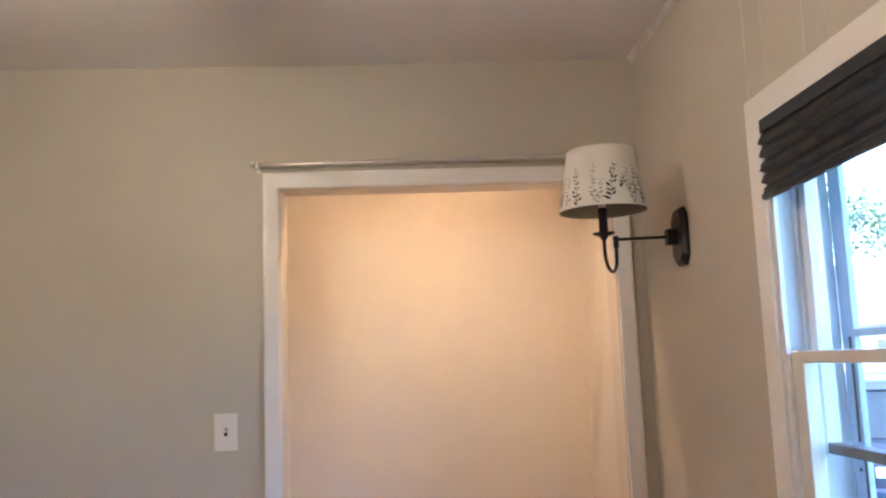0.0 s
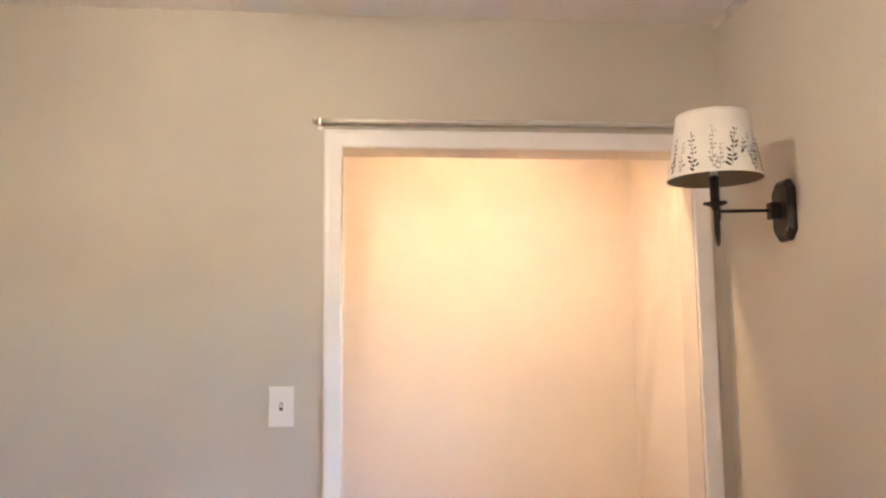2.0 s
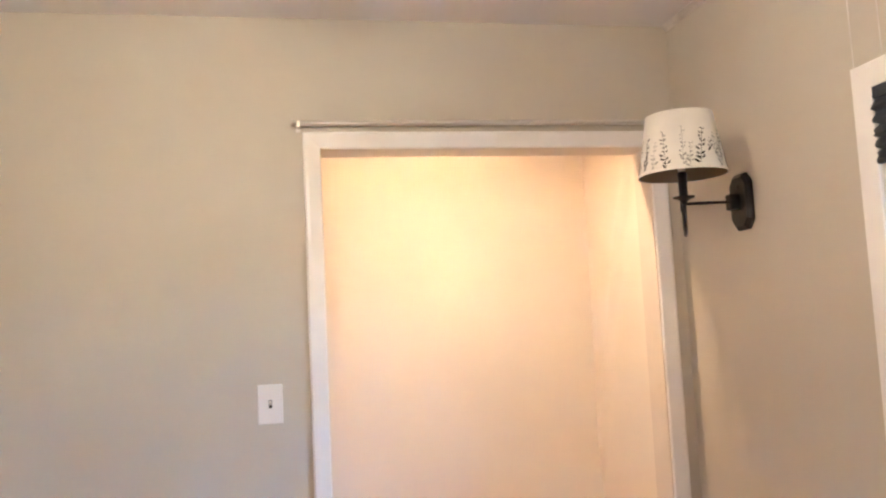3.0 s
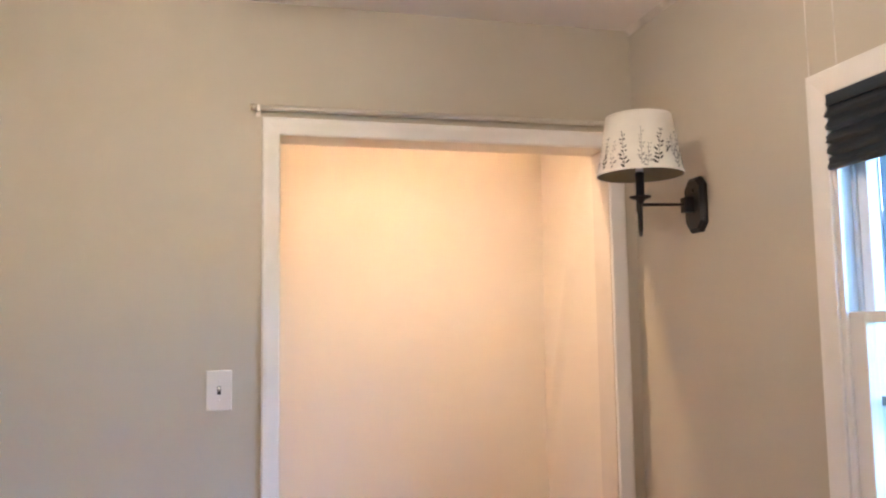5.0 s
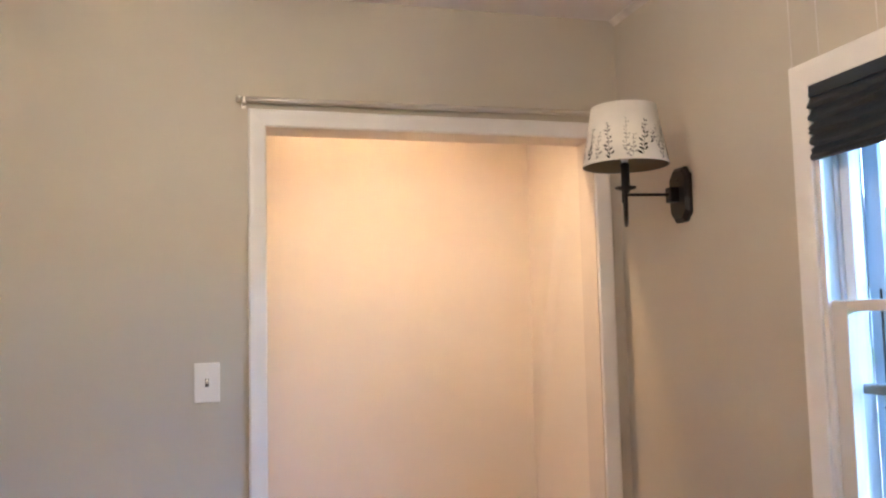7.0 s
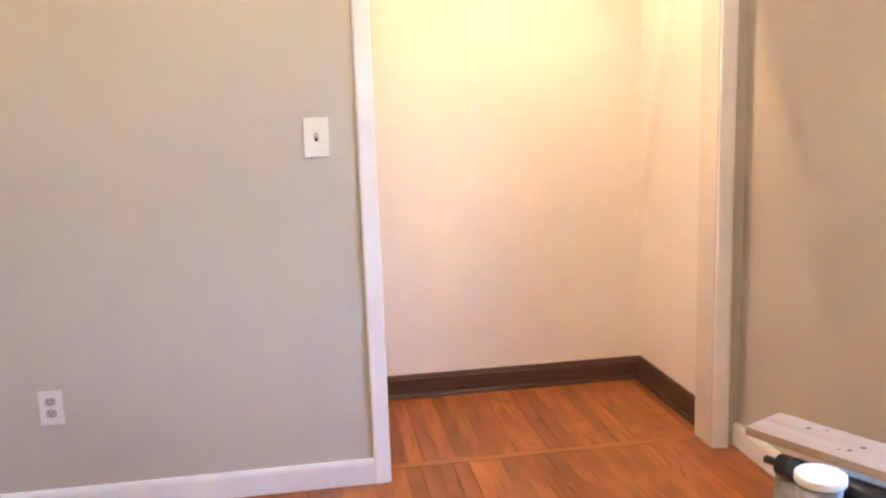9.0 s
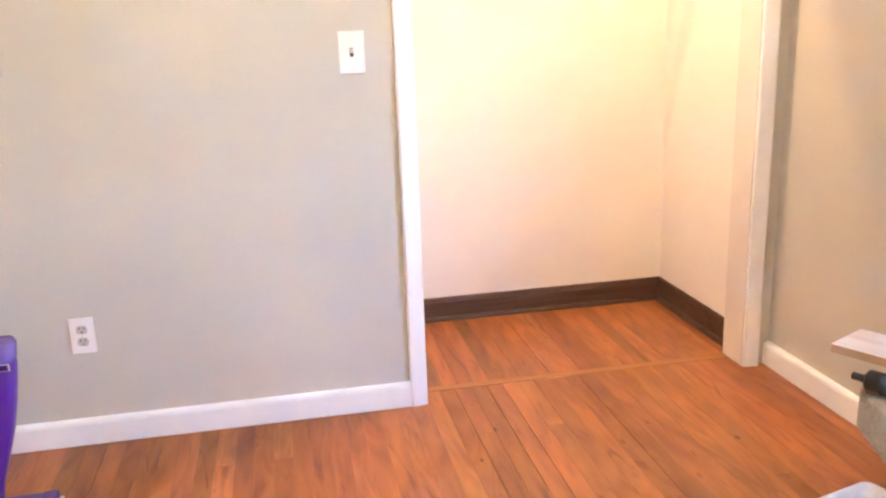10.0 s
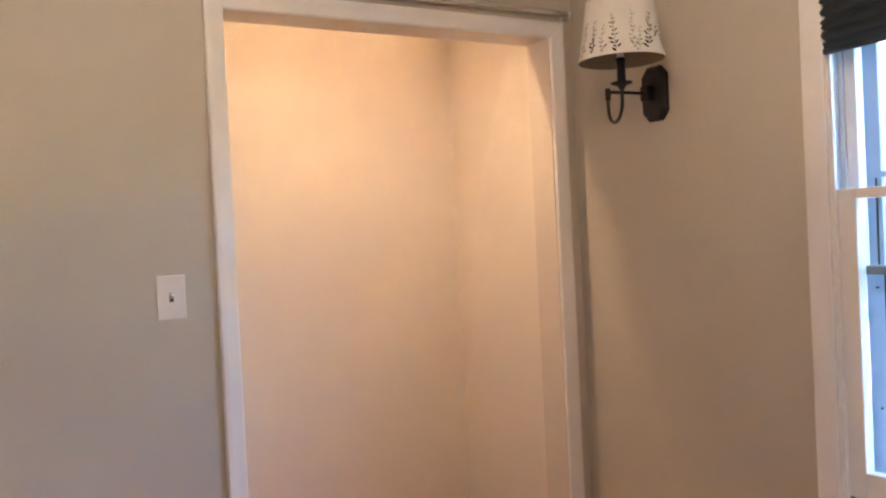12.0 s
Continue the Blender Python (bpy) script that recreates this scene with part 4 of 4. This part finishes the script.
part("pad_tail", box(B(), -0.045, -0.074, 0.003, 0.066, -0.034, 0.050, 0.014, 4), PAD_WHITE, mop)

# ---- carpeted perch by the window with tools on it ----
PT = 0.54
perch = thing("cat_perch", (-0.50, -1.45, 0), "carpet-covered pet perch on a wooden post", "pet furniture", turn=-17.0)
bm = box(B(), -0.165, -0.20, PT - 0.108, 0.19, 0.165, PT - 0.004, 0.018, 5)
bmesh.ops.subdivide_edges(bm, edges=[e for e in bm.edges if e.calc_length() > 0.05], cuts=14, use_grid_fill=True)
for v in bm.verts:
    v.co += Vector((noise.noise(v.co * 60), noise.noise(v.co * 60 + Vector((9, 0, 0))), noise.noise(v.co * 60 + Vector((0, 9, 0))))) * 0.0012
platform = part("platform", bm, CARPET, perch, "grey carpeted platform", True)
rg = random.Random(11)
bm = B()
for k in range(12000):
    s = rg.random()
    if s < 0.45:
        p, nrm = Vector((rg.uniform(-0.15, 0.17), rg.uniform(-0.18, 0.15), PT - 0.006)), Vector((0, 0, 1))
    elif s < 0.75:
        p, nrm = Vector((-0.163, rg.uniform(-0.18, 0.145), rg.uniform(PT - 0.098, PT - 0.014))), Vector((-1, 0, 0.2))
    else:
        p, nrm = Vector((rg.uniform(-0.15, 0.17), rg.choice((-0.198, 0.163)), rg.uniform(PT - 0.098, PT - 0.014))), Vector((0, -1, 0.2))
        if p.y > 0:
            nrm.y = 1
    d = (nrm + Vector((rg.uniform(-0.7, 0.7), rg.uniform(-0.7, 0.7), rg.uniform(-0.7, 0.5)))).normalized() * rg.uniform(0.004, 0.009)
    if p.z > PT - 0.01:
        d.z = min(d.z, 0.005)
    w = d.orthogonal().normalized() * 0.001
    bm.faces.new((bm.verts.new(p - w), bm.verts.new(p + w), bm.verts.new(p + d)))
tagged(part("pile", bm, PILE, platform, "loose carpet fibres"), kind="stuff")
part("post", box(B(), -0.108, -0.02, 0.03, -0.018, 0.065, PT - 0.10, 0.006), POST_WOOD, perch)
part("base", box(B(), -0.20, -0.20, 0.0, 0.20, 0.20, 0.03, 0.008), CARPET, perch)

AX = Vector((0.45, -0.893, 0)).normalized()
ang = math.degrees(math.atan2(AX.y, AX.x)) + 90  # turns the board's length, drawn along -y, onto the axis
board = thing("pine_board", (-0.594, -1.187, PT + 0.0518), "raw knotty pine board lying across the perch", "board", turn=ang)
part("plank", box(B(), -0.0725, -0.80, 0, 0.047, 0.0, 0.018, 0.0012), PINE, board)
for x, y, r in ((0.012, -0.085, 0.006), (0.026, -0.115, 0.003), (-0.030, -0.19, 0.005), (0.0, -0.20, 0.006), (-0.04, -0.175, 0.003), (0.03, -0.42, 0.006), (-0.02, -0.55, 0.007)):
    part("knot", lathe(B(), [(r, 0.0178), (r * 0.95, 0.0184), (r * 0.4, 0.0186)], 12, (x, y, 0)), KNOT, board)
tb = thing("caulk_tube", (-0.628, -1.293, PT + 0.020), "black plastic caulking tube lying under the board", "tube", turn=ang)
part("barrel", tube(B(), [(0, 0, 0), (0, -0.004, 0), (0, -0.30, 0)], [0.019, 0.0215, 0.0215], 24), BLACK_PLASTIC, tb, smooth=True)
part("nozzle", tube(B(), [(0, 0.030, 0), (0, 0.028, 0), (0, 0.010, 0), (0, 0.0, 0)], [0.006, 0.008, 0.0075, 0.014], 14), BLACK_PLASTIC, tb)
part("label_band", tube(B(), [(0, -0.03, 0), (0, -0.12, 0)], 0.0219, 24, cap=False), material("dark_blue_wrap", (0.03, 0.05, 0.085), 0.25, vary=0.4, scale=60, fine=200, bump=0.02), tb)

tub = thing("filler_tub", (-0.632, -1.430, PT), "small plastic tub of filler with a white lid", "tub")
part("tub_body", lathe(B(), [(0.033, 0.0), (0.036, 0.002), (0.039, 0.052)], 32), TUB_GREY, tub)
part("lid", lathe(B(), [(0.0425, 0.046), (0.0438, 0.048), (0.0438, 0.060), (0.042, 0.0625), (0.036, 0.0625), (0.034, 0.0605), (0.001, 0.0605)], 36), PLASTIC_WHITE, tub, "white snap-on lid")
pen = thing("yellow_pencil", (-0.606, -1.492, PT + 0.004), "yellow pencil lying on the carpet", "pencil", turn=66)
part("shaft", tube(B(), [(0, 0, 0), (0.12, 0, 0)], 0.0037, 6), YELLOW, pen)
part("tip", tube(B(), [(0.12, 0, 0), (0.134, 0, 0)], [0.0037, 0.0004], 6), PINE, pen)
solid("sanding_sponge", box(B(), -0.045, -0.03, 0, 0.045, 0.03, 0.024, 0.004), YELLOW, "yellow sanding sponge on the carpeted perch", "sponge", at=(-0.535, -1.560, PT), turn=20)
bm = B()
bmesh.ops.create_icosphere(bm, subdivisions=4, radius=0.050)
for v in bm.verts:
    v.co *= 1 + 0.35 * noise.noise(v.co * 26) + 0.12 * noise.noise(v.co * 80)
    v.co.z = max(-0.045, v.co.z)
    v.co.z += 0.045
solid("paper_towel", bm, PAPER, "crumpled white paper towel on the carpeted perch", "paper towel", at=(-0.365, -1.425, PT))

# ---- paint tray on the floor ----
tray = thing("paint_tray", (-0.362, -1.088, 0), "white plastic paint tray with paint smears on the floor", "paint tray", turn=15)
W, L, H = 0.135, 0.16, 0.062


def tray_ring(k, z, dy=0.0):
    pts = []
    for cx, cy, a0 in ((1, 1, 0), (-1, 1, 90), (-1, -1, 180), (1, -1, 270)):
        for a in np.linspace(a0, a0 + 90, 5):
            r = 0.028
            pts.append((cx * (W * k - r) + r * math.cos(radians(a)), cy * (L * k - r) + r * math.sin(radians(a)), z + (dy * 0.5 * (cy + 1) if dy else 0)))
    return pts


part("pan", ring_surface(B(), [tray_ring(0.86, 0.0), tray_ring(0.985, H - 0.012), tray_ring(1.05, H - 0.010), tray_ring(1.06, H - 0.001), tray_ring(1.03, H), tray_ring(1.0, H - 0.002), tray_ring(0.88, 0.008), tray_ring(0.85, 0.004)]), TRAY_WHITE, tray)
brush = thing("paint_brush", (-0.353, -1.078, 0), "thin dark handled brush standing in the paint tray", "paint brush", turn=83)
part("handle", tube(B(), [(-0.004, 0.0, 0.012), (0.010, 0.0, 0.034), (0.028, 0.0, 0.062), (0.043, 0.0, 0.085)], [0.0065, 0.0055, 0.0048, 0.0042], 12), BLACK_PLASTIC, brush, smooth=True)
part("bristles", box(B(), -0.034, -0.013, 0.0042, 0.002, 0.013, 0.0150, 0.003), TRACK_DARK, brush)

# ---- outdoors, through the window ----
GZ = -0.6
solid("ground", box(B(), 0.15, -400, GZ - 0.3, 900, 900, GZ), GRASS, "green mown lawn", "lawn", "structure")
solid("outer_ground", box(B(), -900, -400, GZ - 0.3, 0.1495, 900, GZ - 0.002), GRASS, "green lawn round the house", "lawn", "structure")
solid("road", box(B(), 14, -300, GZ - 0.05, 20, 600, GZ + 0.01), ASPHALT, "pale asphalt street", "road", "structure")
solid("pavement", box(B(), 10.4, -300, GZ - 0.05, 12.0, 600, GZ + 0.03), CONCRETE, "light concrete pavement along the street", "pavement", "structure")
solid("driveway", box(B(), 6.2, 2.4, GZ - 0.05, 10.4, 9.0, GZ + 0.02), CONCRETE, "pale concrete drive", "driveway", "structure")
solid("stepping_slab", lathe(B(), [(0.55, 0), (0.55, 0.05), (0.5, 0.07)], 28), CONCRETE, "round pale concrete slab in the lawn", "slab", at=(4.9, 1.35, GZ))
solid("outer_wall", box(B(), 0.1405, ROOM_Y - 0.12, GZ, 0.149, WIN_S - 0.02, CEIL + 0.1), BRICK_OUT, "painted clapboard outer wall", "wall", "structure")
pole = thing("white_post", (6.25, 2.58, GZ), "white painted square post by the drive", "post")
part("shaft", box(B(), -0.065, -0.065, 0, 0.065, 0.065, 2.0, 0.01), SIDING, pole)
part("footing", box(B(), -0.11, -0.11, 0, 0.11, 0.11, 0.10, 0.02), CONCRETE, pole)
part("cap", box(B(), -0.085, -0.085, 2.0, 0.085, 0.085, 2.06, 0.015), SIDING, pole)


solid("parking_pad", box(B(), 2.4, 4.2, GZ - 0.05, 6.19, 11.0, GZ + 0.02), CONCRETE, "pale concrete parking pad beside the house", "driveway", "structure")


def parked_car(x, y, turn):
    """A tall family car; drawn with its length along +x, its tail at the origin."""
    car = thing("car", (x, y, GZ + 0.02), "dark blue family car parked on the concrete pad", "car", turn=turn)
    low = [(0.05, 0.34), (0.0, 0.55), (0.04, 0.98), (0.10, 1.04), (3.15, 1.02), (4.05, 0.92), (4.28, 0.72), (4.30, 0.40), (4.22, 0.30), (0.15, 0.28)]
    bm = extrude_poly(B(), low, -0.88, 0.88, lambda u, v, w: (u, w, v))
    bmesh.ops.bevel(bm, geom=bm.edges[:], offset=0.05, segments=3, affect="EDGES")
    part("body", bm, CAR_PAINT, car, smooth=True)
    cabin = [(0.10, 1.0), (0.36, 1.50), (0.50, 1.57), (2.20, 1.57), (2.40, 1.52), (3.20, 1.0)]
    bm = extrude_poly(B(), cabin, -0.78, 0.78, lambda u, v, w: (u, w * (1 - 0.16 * max(0, v - 1.0)), v))
    bmesh.ops.bevel(bm, geom=bm.edges[:], offset=0.03, segments=2, affect="EDGES")
    part("glazing", bm, FAR_GLASS, car, "dark reflective windows")
    roof = [(0.34, 1.50), (0.50, 1.585), (0.80, 1.64), (1.9, 1.64), (2.25, 1.59), (2.42, 1.51), (2.20, 1.56), (0.50, 1.56)]
    bm = extrude_poly(B(), roof, -0.73, 0.73, lambda u, v, w: (u, w, v))
    part("roof", bm, CAR_PAINT, car)
    for w in (-0.76, 0.76):
        for u0, u1 in ((0.36, 0.10), (1.35, 1.35), (2.36, 3.15)):
            part("pillar", tube(B(), [(u1, w, 1.0), (u0, w * 0.92, 1.54)], 0.03, 8), CAR_PAINT, car)
        for u in (0.85, 3.40):
            wheel = part("wheel", lathe(B(), [(0.20, -0.10), (0.31, -0.10), (0.335, -0.06), (0.335, 0.06), (0.31, 0.10), (0.20, 0.10)], 28), BLACK_PLASTIC, car, "black rubber tyre")
            wheel.matrix_basis = pose(u, w, 0.335, 90, 0, 0)
            part("rim", lathe(B(), [(0.20, -0.105), (0.17, -0.06), (0.05, -0.08), (0.05, 0.08), (0.17, 0.06), (0.20, 0.105)], 20), SILVER, wheel)
        part("tail_lamp", box(B(), -0.02, w * 0.93 - 0.09, 0.72, 0.05, w * 0.93 + 0.09, 0.98, 0.02), TAIL_RED, car, "red tail lamp")
    part("bumper", box(B(), -0.07, -0.84, 0.36, 0.06, 0.84, 0.56, 0.04, 3), CAR_PAINT, car)
    part("plate_bar", box(B(), -0.045, -0.16, 0.66, -0.005, 0.16, 0.76, 0.004), PLASTIC_WHITE, car)
    return car


parked_car(3.9, 5.3, 61)


def house(x, y, w, d, h, rise, label):
    hs = thing("house", (x, y, GZ), label, "house")
    part("wall", box(B(), 0, 0, 0, d, w, h), SIDING, hs)
    bm = B()
    for k in range(int(h / 0.22)):
        box(bm, -0.02, 0, k * 0.22, 0, w, k * 0.22 + 0.205)
    tagged(part("clapboards", bm, SIDING, hs), kind="stuff")
    part("roof", extrude_poly(B(), [(-0.5, h - 0.1), (d / 2, h + rise), (d + 0.5, h - 0.1), (d + 0.5, h + 0.1), (d / 2, h + rise + 0.22), (-0.5, h + 0.1)], -0.4, w + 0.4, lambda u, v, t: (u, t, v)), SHINGLE, hs)
    for k in range(int(w / 2.6)):
        y0 = 1.0 + 2.6 * k
        for z0 in ((0.95,) if h < 4 else (0.95, 3.6)):
            wd = part("window", box(B(), -0.05, y0 - 0.08, z0 - 0.08, -0.021, y0 + 1.08, z0 + 1.38), SIDING, hs)
            part("pane", box(B(), -0.058, y0, z0, -0.0505, y0 + 1.0, z0 + 0.64), FAR_GLASS, wd)
            part("pane", box(B(), -0.058, y0, z0 + 0.68, -0.0505, y0 + 1.0, z0 + 1.3), FAR_GLASS, wd)
    return hs


house(26, 6, 13, 9, 2.9, 2.4, "white clapboard house with a grey shingle roof across the street")
house(27, 33, 26, 9, 3.0, 4.6, "long white clapboard house with a grey roof across the street")


def tree(x, y, height, crown, seed):
    rg = random.Random(seed)
    tr = thing("tree", (x, y, GZ), "leafy green broadleaf tree", "tree")
    bm = B()
    tube(bm, [(0, 0, 0), (0.05, 0.03, height * 0.3), (0.0, 0.1, height * 0.6), (0.1, 0.0, height * 0.85)], [0.26, 0.2, 0.13, 0.04], 10)
    tips = []
    for k in range(9):
        a, z = rg.uniform(0, 6.28), height * rg.uniform(0.35, 0.7)
        e = Vector((math.cos(a) * crown * rg.uniform(0.5, 0.9), math.sin(a) * crown * rg.uniform(0.5, 0.9), z + height * rg.uniform(0.1, 0.3)))
        tube(bm, [(0, 0, z), e * 0.5 + Vector((0, 0, z * 0.5 + 0.1)), e], [0.08, 0.05, 0.015], 6)
        tips.append(e)
    part("trunk", bm, BARK, tr)
    verts, faces = [], []
    for k in range(7000):
        c = rg.choice(tips) if rg.random() < 0.75 else Vector((0, 0, height * 0.8))
        p = c + Vector((rg.gauss(0, 1), rg.gauss(0, 1), rg.gauss(0, 0.8))) * crown * 0.27
        s = rg.uniform(0.10, 0.30)
        u = Vector((rg.gauss(0, 1), rg.gauss(0, 1), rg.gauss(0, 1))).normalized()
        w = u.orthogonal().normalized() * s * 0.5
        i = len(verts)
        verts += [p - u * s * 0.6, p + w, p + u * s * 0.6, p - w]
        faces.append((i, i + 1, i + 2, i + 3))
    me = bpy.data.meshes.new("crown")
    me.from_pydata(verts, [], faces)
    me.materials.append(LEAF)
    cr = new("crown", me)
    cr.parent = tr
    tagged(cr, "crown of many small leaves", kind="stuff")


tree(33, 62, 15.0, 5.2, 3)
tree(41, 63, 15.5, 5.6, 5)
tree(23.5, 9.6, 5.8, 2.0, 8)
tree(40, 30, 12, 4.5, 9)
tree(11.5, 8.4, 3.4, 1.2, 12)

# ---- floor strips, last ----
PW = 0.0573
PLANKS = {}


def plank_mesh(length, gap):
    if (length, gap) not in PLANKS:
        PLANKS[length, gap] = mesh_of("strip", box(B(), 0, 0, -0.0115, PW - gap, length - gap, 0, 0.0003, 1), OAK)
    return PLANKS[length, gap]


def lay(x, y, length):
    ob = new("strip", plank_mesh(round(length, 2), rng.choice((0.0, 0.0, 0.0001, 0.0001, 0.0002, 0.0002, 0.0004, 0.0015))))
    ob.location = (x, y, rng.uniform(-0.0004, 0.0004))
    ob.parent = floor


rng = random.Random(21)
x = ROOM_X - 0.01
while x < 0.0:
    y = 0.083
    first = rng.choice((0.35, 0.8, 1.2, 1.5, 1.8, 2.1, 2.4))
    while y > ROOM_Y:
        ln = first or rng.choice((0.9, 1.2, 1.5, 1.8, 2.1))
        first = 0
        ln = min(ln, y - ROOM_Y + 0.01)
        if ln < 0.05:
            break
        lay(x, y - ln, ln)
        y -= ln
    x += PW
x = CLOSET_L - 0.01
while x < CLOSET_R:
    a = rng.choice((0.3, 0.7, 0.7, 0.7, 0.7, 0.7))
    lay(x, 0.123, a)
    if a < 0.6:
        lay(x, 0.123 + a, 0.7 - a)
    x += PW
part("threshold_strip", box(B(), OPEN_L, 0.0835, -0.0115, OPEN_R, 0.1225, 0.0006, 0.001), STRIP, floor, "paler wood strip across the closet opening")
for x, y, r in ((-1.099, -0.249, 0.011), (-0.402, -0.491, 0.010), (-1.187, -0.425, 0.008), (-0.62, -0.33, 0.006)):
    k = part("knot", lathe(B(), [(r, 0.0002), (r * 0.8, 0.0007), (r * 0.3, 0.0008)], 12), KNOT, floor)
    k.matrix_basis = pose(x, y, 0) @ Matrix.Diagonal((0.8, 1.5, 1, 1))
